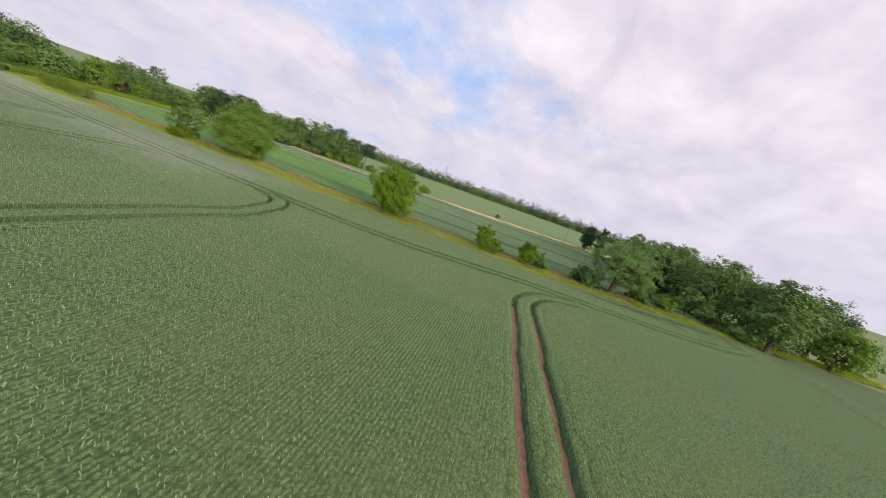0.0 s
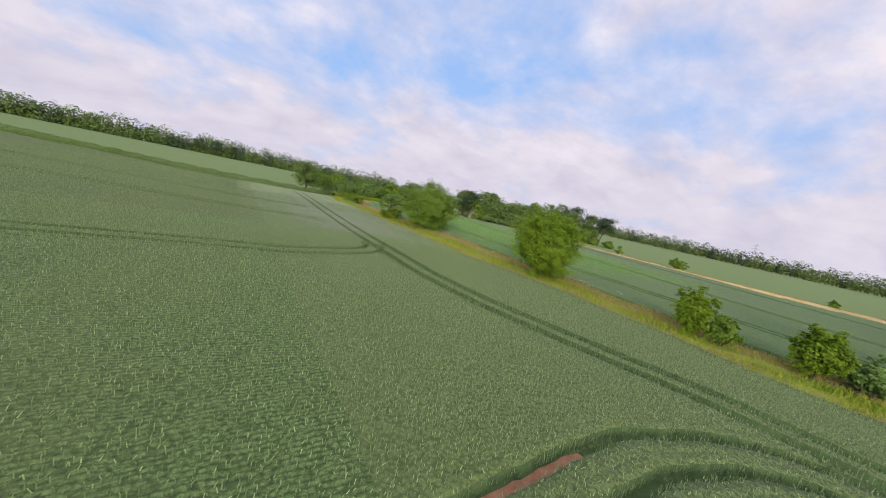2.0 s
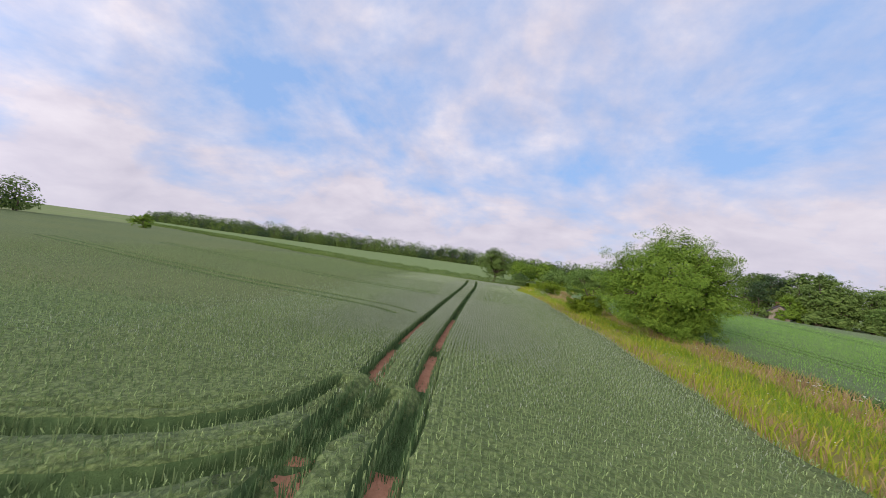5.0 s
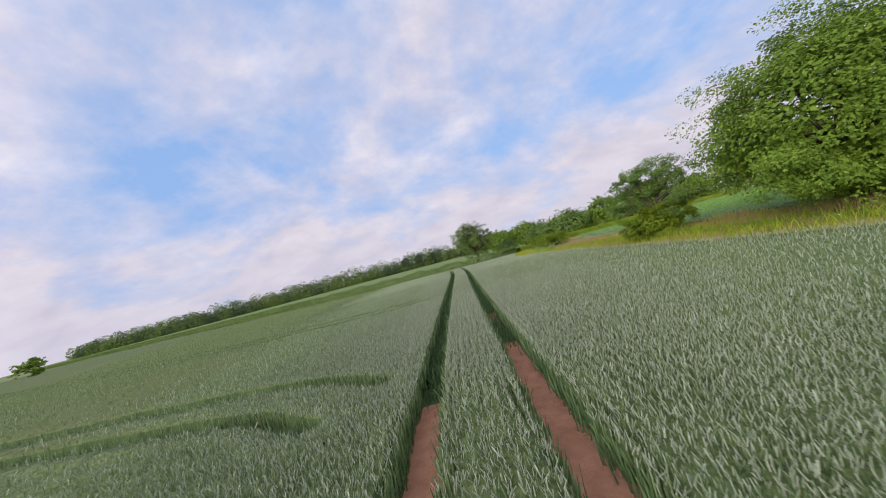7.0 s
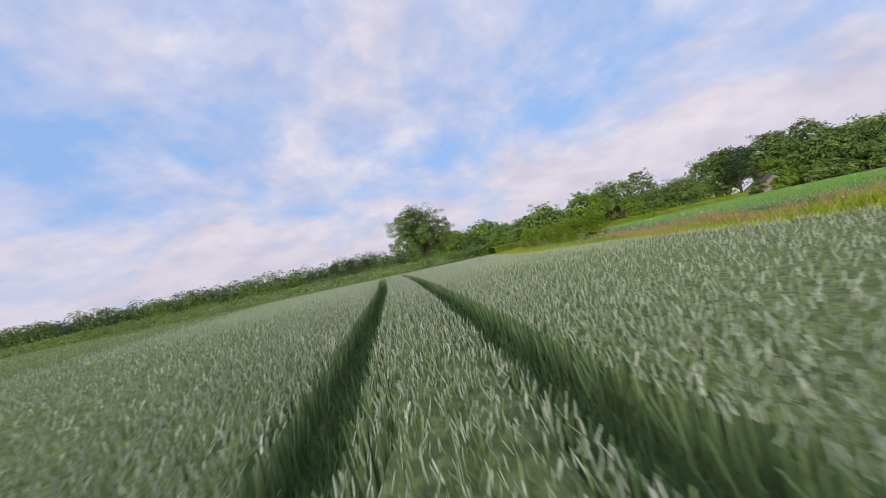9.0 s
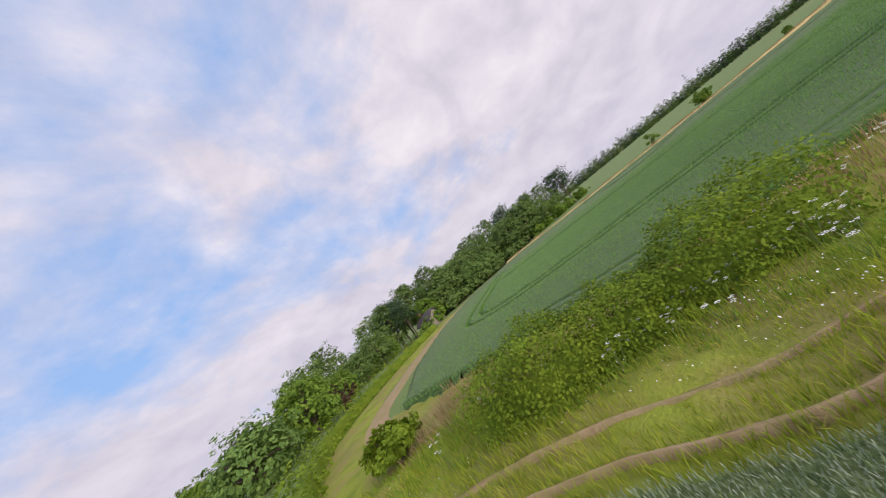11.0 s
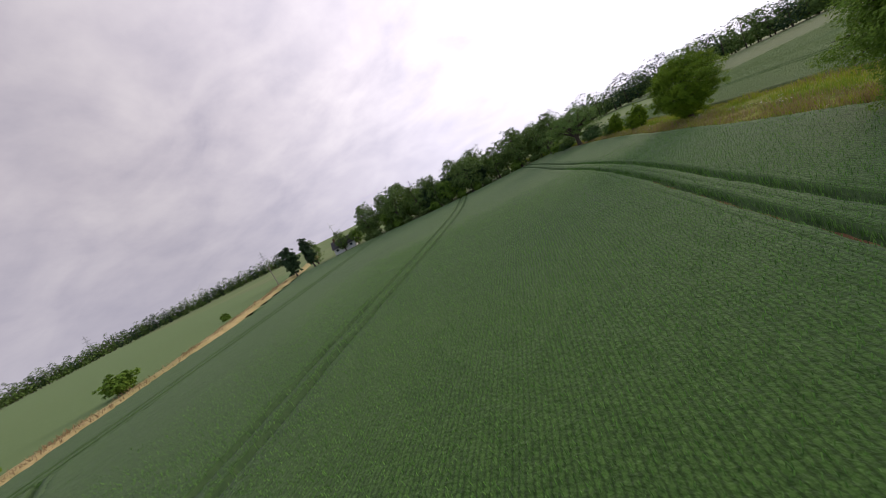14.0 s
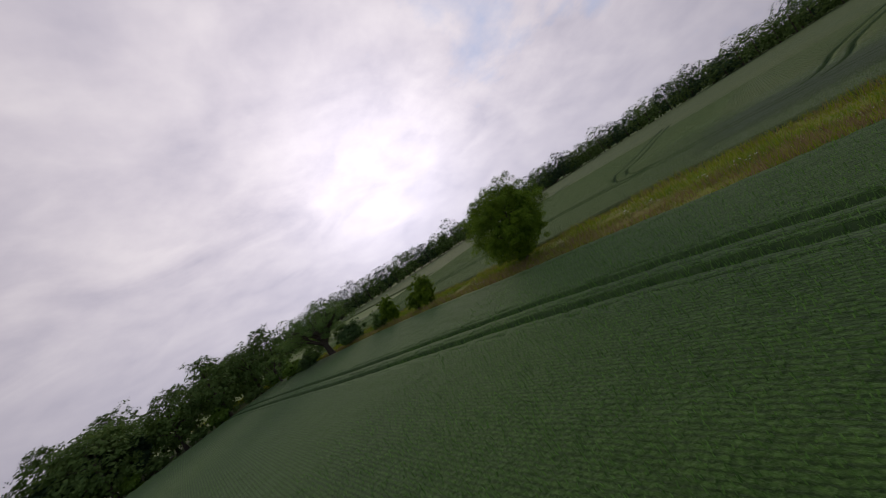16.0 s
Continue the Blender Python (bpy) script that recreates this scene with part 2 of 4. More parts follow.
L_WOOD = leaf_mat("wood_leaves", (0.085, 0.145, 0.040), (0.150, 0.236, 0.060), (0.245, 0.336, 0.089))
L_PINE = leaf_mat("pine_needles", (0.039, 0.075, 0.039), (0.066, 0.118, 0.053), (0.105, 0.161, 0.068))
L_COPPER = leaf_mat("copper_leaves", (0.065, 0.039, 0.033), (0.117, 0.065, 0.052), (0.169, 0.104, 0.065))
L_HEDGE = leaf_mat("hedge_leaves", (0.088, 0.146, 0.013), (0.162, 0.248, 0.020), (0.274, 0.343, 0.032))
M_WHITE = surface("white_petals", [(0.3, (0.62, 0.62, 0.55)), (0.7, (0.80, 0.80, 0.74))], scale=9.0)
M_STEM = surface("green_stem", [(0.3, (0.12, 0.19, 0.05)), (0.7, (0.19, 0.25, 0.08))], scale=9.0)
M_STEEL = surface("galvanised_steel", [(0.3, (0.30, 0.31, 0.33)), (0.7, (0.42, 0.43, 0.45))], scale=1.0, rough=0.6)
M_ROOF = surface("slate_roof", [(0.3, (0.07, 0.065, 0.07)), (0.7, (0.14, 0.125, 0.125))], scale=1.5, bump=0.3)
M_WALLW = surface("white_render", [(0.3, (0.66, 0.65, 0.62)), (0.7, (0.80, 0.79, 0.76))], scale=1.5)
M_BRICK = surface("brown_brick", [(0.3, (0.20, 0.11, 0.08)), (0.7, (0.32, 0.19, 0.14))], scale=4.0)
M_GLASS = surface("dark_window", [(0.3, (0.03, 0.035, 0.04)), (0.7, (0.05, 0.055, 0.06))], scale=1.0, rough=0.1)
M_POLE = surface("weathered_wood", [(0.3, (0.22, 0.19, 0.15)), (0.7, (0.34, 0.30, 0.25))], scale=3.0)


# ---- mesh helpers ----
def mesh_of(name, verts, faces, mats, index=None, smooth=False):
    verts, faces = np.asarray(verts, np.float32), np.asarray(faces, np.int32)
    me = bpy.data.meshes.new(name)
    n, k = faces.shape
    me.vertices.add(len(verts))
    me.vertices.foreach_set("co", verts.ravel())
    me.loops.add(n * k)
    me.loops.foreach_set("vertex_index", faces.ravel())
    me.polygons.add(n)
    me.polygons.foreach_set("loop_start", np.arange(0, n * k, k, dtype=np.int32))
    for m in mats:
        me.materials.append(m)
    if index is not None:
        me.polygons.foreach_set("material_index", np.asarray(index, np.int32))
    if smooth:
        me.polygons.foreach_set("use_smooth", np.ones(n, bool))
    me.update(calc_edges=True)
    return me


def part_np(name, me, parent, label=""):
    ob = new(name, me)
    ob.parent = parent
    if label:
        tagged(ob, label)
    return ob


def part(name, bm, material, parent, label=""):
    me = bpy.data.meshes.new(name)
    bm.to_mesh(me)
    bm.free()
    me.materials.append(material)
    return part_np(name, me, parent, label)


def thing(name, x, y, label, category, group="", z=0.0, turn=0.0):
    ob = new(name)
    ob.matrix_world = pose(x, y, z, 0, 0, turn)
    return tagged(ob, label, category, group)


def tube(points, radii, sides=7):
    """Vertices and quads of a tapered tube along points."""
    pts = [Vector(p) for p in points]
    vs, fs = [], []
    for i, p in enumerate(pts):
        d = (pts[min(i + 1, len(pts) - 1)] - pts[max(i - 1, 0)]).normalized()
        a = d.cross(Vector((0.31, 0.95, 0.05))).normalized()
        b = d.cross(a)
        for s in range(sides):
            w = 2 * math.pi * s / sides
            vs.append(p + (a * math.cos(w) + b * math.sin(w)) * radii[i])
    for i in range(len(pts) - 1):
        for s in range(sides):
            fs.append((i * sides + s, i * sides + (s + 1) % sides, (i + 1) * sides + (s + 1) % sides, (i + 1) * sides + s))
    return [tuple(v) for v in vs], fs


def join_tubes(tubes):
    vs, fs = [], []
    for v, f in tubes:
        o = len(vs)
        vs += v
        fs += [tuple(i + o for i in q) for q in f]
    return vs, fs


def leaf_quads(centres, size, rng, out_dir=None, up_bias=0.5):
    """One bent leaf spray (a quad) at each centre, turned at random, facing mostly up and outwards."""
    n = len(centres)
    nor = rng.normal(size=(n, 3))
    nor[:, 2] = np.abs(nor[:, 2]) + up_bias
    if out_dir is not None:
        nor += out_dir * 1.3
    nor /= np.linalg.norm(nor, axis=1, keepdims=True)
    a = np.cross(nor, rng.normal(size=(n, 3)))
    a /= np.linalg.norm(a, axis=1, keepdims=True)
    b = np.cross(nor, a)
    s = size * rng.uniform(0.55, 1.3, (n, 1))
    w = rng.uniform(0.45, 0.8, (n, 1))
    vs = np.stack([centres - a * s * 0.5, centres + b * s * w * 0.5 + a * s * rng.uniform(-0.2, 0.2, (n, 1)), centres + a * s * 0.5 - nor * s * 0.15, centres - b * s * w * 0.5 + a * s * rng.uniform(-0.2, 0.2, (n, 1))], 1)
    return vs.reshape(-1, 3), np.arange(4 * n).reshape(-1, 4)


# ---- ground and the lie of the fields ----
def near_edge(y):
    """The wheat's edge along the grass margin."""
    return np.interp(y, [-126, -69, -53, -42.6, -31, -14, -8, -3.4, 3, 16, 30, 45, 54, 57, 60, 63, 68, 73], [32, 11.7, 4.8, 2.4, 2.4, 0.9, -0.8, -1.6, -2.1, -2.2, -2.8, -4.0, -5.6, -4.9, -4.8, -4.0, -3.9, -8]) + 0.25 * np.sin(y * 0.21) + 0.15 * np.sin(y * 0.57 + 1)


def far_edge(y):
    """The young wheat's edge along the grass margin."""
    return np.interp(y, [-126, -79, -60, -33, -15, 0, 10, 20, 30, 36, 43, 50, 54, 59, 64, 71, 79], [40, 18.5, 14.4, 9.9, 9.6, 9.2, 8.5, 7.8, 6.8, 6.0, 5.3, 4.9, 5.1, 5.9, 7.3, 10.2, 13]) + 0.15 * np.sin(y * 0.33)


def north_one(x):
    return np.interp(x, [-400, -245, -101, -41, -12, -6], [282, 196, 115, 73, 65.2, 67])


def north_two(x):
    return np.interp(x, [8, 12, 25, 44, 66, 80, 86], [72, 77, 81.5, 84, 82, 73.5, 68])


def path_x(y):
    return np.interp(y, [-260, -90, -52, -25, 0, 10, 28, 40, 55, 69, 84], [230, 134, 115, 103, 92.5, 90.5, 86.5, 84.5, 83, 86, 98])


def south_two(x):
    return np.interp(x, [2, 16, 30, 45, 60, 80, 100, 118, 160], [-66, -76, -72, -66, -66, -70, -71, -64, -64])


def spaced(*pairs):
    """Grid lines: (start, step), (start, step), ... and the end."""
    return np.concatenate([np.arange(a, b, step) for (a, step), b in zip(pairs[:-1], [p[0] for p in pairs[1:-1]] + [pairs[-1]])])


def line_distance(x, y, pts):
    """Distance from each place to a bent line; places far from it get a large number."""
    best = np.full(x.shape, 1e9)
    flat, fx, fy = best.reshape(-1), x.reshape(-1), y.reshape(-1)
    for (x0, y0), (x1, y1) in zip(pts[:-1], pts[1:]):
        near = np.flatnonzero((fx > min(x0, x1) - 2) & (fx < max(x0, x1) + 2) & (fy > min(y0, y1) - 2) & (fy < max(y0, y1) + 2))
        if not len(near):
            continue
        dx, dy = x1 - x0, y1 - y0
        s = np.clip(((fx[near] - x0) * dx + (fy[near] - y0) * dy) / (dx * dx + dy * dy), 0, 1)
        flat[near] = np.minimum(flat[near], np.hypot(fx[near] - x0 - s * dx, fy[near] - y0 - s * dy))
    return best


def bend(points, steps=6):
    """A smooth line through a few corner points."""
    p = np.array(points, float)
    p = np.vstack([2 * p[0] - p[1], p, 2 * p[-1] - p[-2]])
    out = []
    for i in range(1, len(p) - 2):
        for s in np.linspace(0, 1, steps, endpoint=False):
            out.append(0.5 * (2 * p[i] + (p[i + 1] - p[i - 1]) * s + (2 * p[i - 1] - 5 * p[i] + 4 * p[i + 1] - p[i + 2]) * s * s + (3 * p[i] - p[i - 1] - 3 * p[i + 1] + p[i + 2]) * s ** 3))
    out.append(p[-2])
    return np.array(out)


GAUGE = 1.9
# centre lines of the wheel pairs, with the part of each that is bare soil
TRAMS_ONE = [
    bend([(8, -79), (-1.5, -64.5), (-6, -48.5), (-8.0, -39.4), (-11.0, -30.9), (-13.0, -24.2), (-14.1, -17), (-14.4, -8), (-14.8, 0), (-14.85, 12), (-14.7, 28), (-14.5, 42), (-14.6, 52), (-14.9, 62.5)]),
    bend([(-110, -52.5), (-60, -44.5), (-33, -41.6), (-27.6, -41.3), (-20.1, -40.7), (-16.2, -40.8), (-11.5, -42.9), (-8.2, -47.5)]),
    bend([(-110, -17), (-60, -14.6), (-42, -13.5), (-33, -13.1), (-26.3, -13.3), (-22.3, -12.4), (-19.0, -11.2), (-16.2, -9.0), (-15.2, -5.5)]),
    bend([(-110, 36), (-65, 22), (-36, 13.2), (-25, 11.2), (-20, 10.0), (-17.5, 8.5)]),
    bend([(-50, 76), (-40, 70), (-22, 65.2), (-16.2, 64.6)]),
    bend([(-110, 58), (-40, 30), (-25, 25.7), (-19.5, 24.8), (-17.6, 25.4)]),
]
DASHES_ONE = [bend([(-18.6, -43.9), (-21.8, -44.2), (-25, -44.7)]), bend([(-22.2, -30.7), (-26, -30.8), (-29.8, -31.1)]), bend([(-36.5, -9.6), (-30, -9.8), (-23, -10.2)]), bend([(-7.0, 42), (-7.4, 52), (-7.5, 57), (-7.0, 60)]), bend([(-13, 66), (-10.6, 65.4), (-7.6, 64.4), (-5, 63)]), bend([(-13, 63.6), (-10.8, 63), (-8.0, 62.6), (-6.4, 61.6)])]
TRAMS_TWO = [
    bend([(29, -72), (27.2, -66), (24.5, -46), (22.5, -27), (20.5, -13), (19.3, -3), (18.8, 8), (18.9, 20), (19.0, 33), (19.4, 44), (20.0, 53), (20.7, 61), (22.0, 67.5), (25, 71.6), (30, 73.4), (42, 73.6), (62, 72.9)]),
    bend([(50, -80), (45, -35), (44.4, -5), (44.8, 10), (45.2, 22), (45.3, 34), (45.8, 46), (47.6, 56), (48.2, 68), (48.6, 71)]),
    bend([(84, -90), (76, -20), (74.3, 12), (74, 27), (75.2, 38), (74.4, 50)]),
    bend([(73, 28.5), (67, 32.5), (63, 37.5), (64.2, 43), (69, 46)]),
]


def beside(line, off):
    """A line a given way to the right of another."""
    d = np.gradient(line, axis=0)
    d /= np.linalg.norm(d, axis=1, keepdims=True)
    return line + np.column_stack([d[:, 1], -d[:, 0]]) * off


DASHES_TWO = [bend([(7.3, 30), (7.1, 44), (7.2, 48.3), (7.4, 51.6), (7.5, 54.3), (8, 57.2), (8.5, 59.3), (9.1, 61.7), (10.3, 64.5)])]


def wheel_distance(x, y, trams):
    """Distance to the nearest wheel rut: the two lines half a gauge off each centre line."""
    d = np.full(x.shape, 1e9)
    for line in trams:
        for off in (-GAUGE / 2, GAUGE / 2):
            d = np.minimum(d, line_distance(x, y, beside(line, off)))
    return d


def resample(pts, step):
    s = np.concatenate([[0], np.cumsum(np.hypot(*np.diff(pts, axis=0).T))])
    a = np.arange(0, s[-1], step)
    return np.column_stack([np.interp(a, s, pts[:, 0]), np.interp(a, s, pts[:, 1])])


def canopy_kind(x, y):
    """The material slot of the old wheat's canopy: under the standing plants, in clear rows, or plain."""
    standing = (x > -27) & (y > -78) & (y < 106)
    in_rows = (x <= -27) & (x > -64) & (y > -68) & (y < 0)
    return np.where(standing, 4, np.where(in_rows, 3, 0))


def rut(line, off, others, inside, soil, height, k, width, rng, kinds=False, half=0.3):
    """One wheel rut: shoulders at canopy height, steep sides and a low floor, along a line."""
    first, last = line[0] - line[1], line[-1] - line[-2]
    line = np.vstack([line[0] + first / np.hypot(*first) * 0.9, line, line[-1] + last / np.hypot(*last) * 0.9])
    p = resample(line, 0.3)
    d = np.gradient(p, axis=0)
    d /= np.linalg.norm(d, axis=1, keepdims=True)
    nrm = np.column_stack([d[:, 1], -d[:, 0]])
    a = np.arange(len(p)) * 0.3
    p = p + nrm * (off + 0.04 * np.sin(a * 0.7 + k) + 0.03 * np.sin(a * 1.9))[:, None]
    cross = np.array([-1.08, -0.8, -(half + 0.1) * width, -half * width, 0, half * width, (half + 0.1) * width, 0.8, 1.08])
    jit = rng.normal(0, 0.018 * width, (len(p), 9)) * np.array([0, 0, 1, 1, 0, 1, 1, 0, 0])
    g = p[:, None, :] + nrm[:, None, :] * (cross + jit)[..., None]
    top = height + 0.015 - 0.004 * (k % 4) + rng.uniform(-0.02, 0.02, g.shape[:2]) + np.array([-0.09, 0, 0, 0, 0, 0, 0, 0, -0.09])
    low = np.abs(cross)[None, :] < (half + 0.05) * width
    low = low | (wheel_distance(g[..., 0], g[..., 1], others) < 0.36) if others else np.broadcast_to(low, top.shape)
    low = low & ((a > 0.8) & (a < a[-1] - 0.8))[:, None]
    if others:
        crossing = wheel_distance(g[..., 0], g[..., 1], others) < 0.66
        top = np.where(crossing & ~(np.abs(cross) < 0.52)[None, :], 0.03, top)
    z = np.where(low, (0.06 if width == 1.0 else height - 0.13) + rng.uniform(0, 0.05, top.shape), top)
    v = np.dstack([g, z])
    i = np.arange(v.shape[0] * 9).reshape(-1, 9)
    q = np.stack([i[:-1, :-1], i[1:, :-1], i[1:, 1:], i[:-1, 1:]], -1)
    shoulder = canopy_kind(p[:-1, 0], p[:-1, 1])[:, None] if kinds else np.zeros((len(p) - 1, 1), int)
    m = np.repeat(shoulder, q.shape[1], 1)
    ragged = rng.normal(0, 0.12, len(p) - 1)
    bare = soil(p[:-1, 0], p[:-1, 1] + ragged, off)
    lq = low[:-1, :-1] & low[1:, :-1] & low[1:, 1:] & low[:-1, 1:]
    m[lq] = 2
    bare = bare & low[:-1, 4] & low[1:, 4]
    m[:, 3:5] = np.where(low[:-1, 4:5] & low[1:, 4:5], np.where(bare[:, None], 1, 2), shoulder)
    # rut sides take the same darker green as the trodden floor
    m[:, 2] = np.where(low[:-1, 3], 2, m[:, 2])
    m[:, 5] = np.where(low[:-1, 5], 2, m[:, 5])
    ok = inside(p[:-1, 0], p[:-1, 1]) & inside(p[:-1, 0] + 0.6, p[:-1, 1]) & (p[:-1, 0] > -77) & (p[:-1, 0] < 89.5) & (p[:-1, 1] > -74)
    return v.reshape(-1, 3), q[ok].reshape(-1, 4), m[ok].ravel()


def crop_field(name, label, xs, ys, inside, trams, dashes, soil, mats, height, edge, inward):
    gx, gy = np.meshgrid(xs, ys)
    rng = np.random.default_rng(7)
    ok = inside(gx, gy)
    z = height + rng.uniform(-0.06, 0.05, gx.shape) + 0.06 * np.sin(gx * 0.13 + 1) * np.sin(gy * 0.09)
    out = ~ok
    grown = out.copy()
    grown[:, 1:] |= out[:, :-1]
    grown[:, :-1] |= out[:, 1:]
    far = np.abs(gx - edge(gy)) > 1.2
    grown[1:] |= out[:-1] & far[1:]
    grown[:-1] |= out[1:] & far[:-1]
    grown |= np.abs(gx - edge(gy)) < 0.55
    d = wheel_distance(gx, gy, trams)
    for line in dashes:
        d = np.minimum(d, line_distance(gx, gy, line))
    z = np.where((d < 0.62) & (gx > -77) & (gx < 89.5) & (gy > -74), 0.05, z)
    z = np.where(grown, 0.03, z)
    verts = np.stack([gx, gy, z], -1).reshape(-1, 3)
    ny, nx = gx.shape
    i = np.arange(ny * nx).reshape(ny, nx)
    quads = np.stack([i[:-1, :-1], i[:-1, 1:], i[1:, 1:], i[1:, :-1]], -1).reshape(-1, 4)
    okf = (ok[:-1, :-1] & ok[:-1, 1:] & ok[1:, 1:] & ok[1:, :-1])
    quads = quads[okf.ravel()]
    fx, fy = verts[quads[:, 0], 0], verts[quads[:, 0], 1]
    mat_i = [canopy_kind(fx, fy) if len(mats) > 3 else np.zeros(len(quads), int)]
    used = np.zeros(len(verts), bool)
    used[quads.ravel()] = True
    allv, allq = [verts[used]], [(np.cumsum(used) - 1)[quads]]
    # the standing edge along the grass margin
    ye = np.arange(-73, 69, 0.35)
    off = np.array([1.5, 1.1, 0.3, 0.06, -0.05]) * inward
    ex = edge(ye)[:, None] - off[None, :] + rng.normal(0, 0.03, (len(ye), 5))
    ez = np.array([height - 0.08, height + 0.015, height, 0.32, 0.04])[None, :] + rng.uniform(-0.03, 0.03, ex.shape)
    e = np.arange(len(ye) * 5).reshape(-1, 5)
    allq.append(np.stack([e[:-1, :-1], e[1:, :-1], e[1:, 1:], e[:-1, 1:]], -1).reshape(-1, 4) + len(allv[0]))
    allv.append(np.dstack([ex, np.repeat(ye[:, None], 5, 1), ez]).reshape(-1, 3))
    mat_i.append(np.zeros(len(allq[-1]), int))
    k = 0
    for line, offs, width, others in [(t, (-GAUGE / 2, GAUGE / 2), 1.0, [o for o in trams if o is not t]) for t in trams] + [(d, (0.0,), 0.3, []) for d in dashes]:
        for off in offs:
            k += 1
            v, q, m = rut(line, off, others, inside, soil if width == 1.0 and any(line is t for t in trams[:2]) else (lambda x, y, o: x > 1e6), height, k, width, rng, len(mats) > 3, 0.4 if line is TRAMS_ONE[0] else 0.25)
            allq.append(q + sum(len(w) for w in allv))
            allv.append(v)
            mat_i.append(m)
    ob = new(name, mesh_of(name, np.concatenate(allv), np.concatenate(allq), mats, np.concatenate(mat_i)))
    return tagged(ob, label, "crop field", kind="stuff")


def soil_one(x, y, o):
    """Where the wheel ruts are bare red soil."""
    return ((x < -19.3) & (y < -30)) | ((x > -18) & (x < -5) & (y > -27) & (y < -9.3)) | ((x > -18) & (x < -5) & (y > -4.6) & (y < 0.2)) | ((x > -18) & (y > 1.5) & (y < 8.6 + 2.5 * (o > 0))) | ((x > -18) & (y > 14.2) & (y < 16.6) & (o > 0))


def in_one(x, y):
    return (x < near_edge(y)) & (y < north_one(x)) & (x > -222) & (y > -190) & (y > -95 - 1.1 * (x + 10) - 140 * (x < -30))


def in_two(x, y):
    return (x > far_edge(y)) & (x < path_x(y) - 2.1) & (y < north_two(x)) & (y > south_two(x))


ring = np.linspace(0, 2 * math.pi, 97)[:-1]
radii = [0, 40, 90, 160, 260, 420, 700, 1200, 2200, 4200]
gv = [(0, 0, 0)] + [(r * math.cos(a), r * math.sin(a), 0.0) for r in radii[1:] for a in ring]
gf = []
for k in range(len(radii) - 2):
    for s in range(96):
        a, b = 1 + k * 96 + s, 1 + k * 96 + (s + 1) % 96
        gf.append((a, a + 96, b + 96, b))
for s in range(0, 96, 2):
    gf.append((0, 1 + s, 1 + (s + 1) % 96, 1 + (s + 2) % 96))
tagged(new("ground", mesh_of("ground", gv, gf, [M_GROUND])), "open rolling farmland under grass reaching the horizon", "ground", kind="structure")

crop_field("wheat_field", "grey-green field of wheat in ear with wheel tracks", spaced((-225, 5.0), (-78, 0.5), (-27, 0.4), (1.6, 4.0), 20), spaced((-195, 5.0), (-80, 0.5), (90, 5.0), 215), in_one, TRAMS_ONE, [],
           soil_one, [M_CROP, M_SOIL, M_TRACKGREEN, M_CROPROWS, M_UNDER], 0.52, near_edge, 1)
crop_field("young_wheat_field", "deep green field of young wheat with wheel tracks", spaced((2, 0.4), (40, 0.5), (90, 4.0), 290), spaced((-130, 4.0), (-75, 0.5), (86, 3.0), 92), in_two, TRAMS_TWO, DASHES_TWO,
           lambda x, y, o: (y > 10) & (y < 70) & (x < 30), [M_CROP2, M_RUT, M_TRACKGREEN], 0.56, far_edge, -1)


def flat_field(name, label, corners, material, z, kind="stuff", category="crop field", rise=0.0, west=None):
    """A far field: a gridded sheet between four corners."""
    n = 24
    a, b, c, d = (np.array(p, float) for p in corners)
    rng = np.random.default_rng(3)
    s, t = np.meshgrid(np.linspace(0, 1, n), np.linspace(0, 1, n))
    xy = (1 - t)[..., None] * ((1 - s)[..., None] * a + s[..., None] * b) + t[..., None] * ((1 - s)[..., None] * d + s[..., None] * c)
    if west is not None:
        xy[..., 0] += (1 - s) * (west(xy[:, :1, 1]) + 2.0 - xy[:, :1, 0])
    z = np.full(s.shape, z) + rng.uniform(-0.08, 0.08, s.shape) + rise * t
    z[0], z[-1], z[:, 0], z[:, -1] = 0.02, 0.02, 0.02 if west is None else 0.6, 0.02
    i = np.arange(n * n).reshape(n, n)
    quads = np.stack([i[:-1, :-1], i[:-1, 1:], i[1:, 1:], i[1:, :-1]], -1).reshape(-1, 4)
    ob = new(name, mesh_of(name, np.dstack([xy, z]).reshape(-1, 3), quads, [material]))
    return tagged(ob, label, category, kind=kind)


flat_field("far_wheat_field", "pale green wheat field beyond the clipped hedge", [(-420, 302), (-14, 70), (110, 278), (-420, 345)], M_FARCROP, 0.7, rise=1.0)
flat_field("far_wheat_field", "pale green wheat field beyond the straw path", [(90, 60), (420, 330), (560, -260), (150, -110)], M_FARCROP, 0.7, west=path_x)
flat_field("far_wheat_field", "small wheat field beside the grass lane", [(14, 95), (60, 93), (66, 112), (18, 140)], M_FARCROP, 0.7)


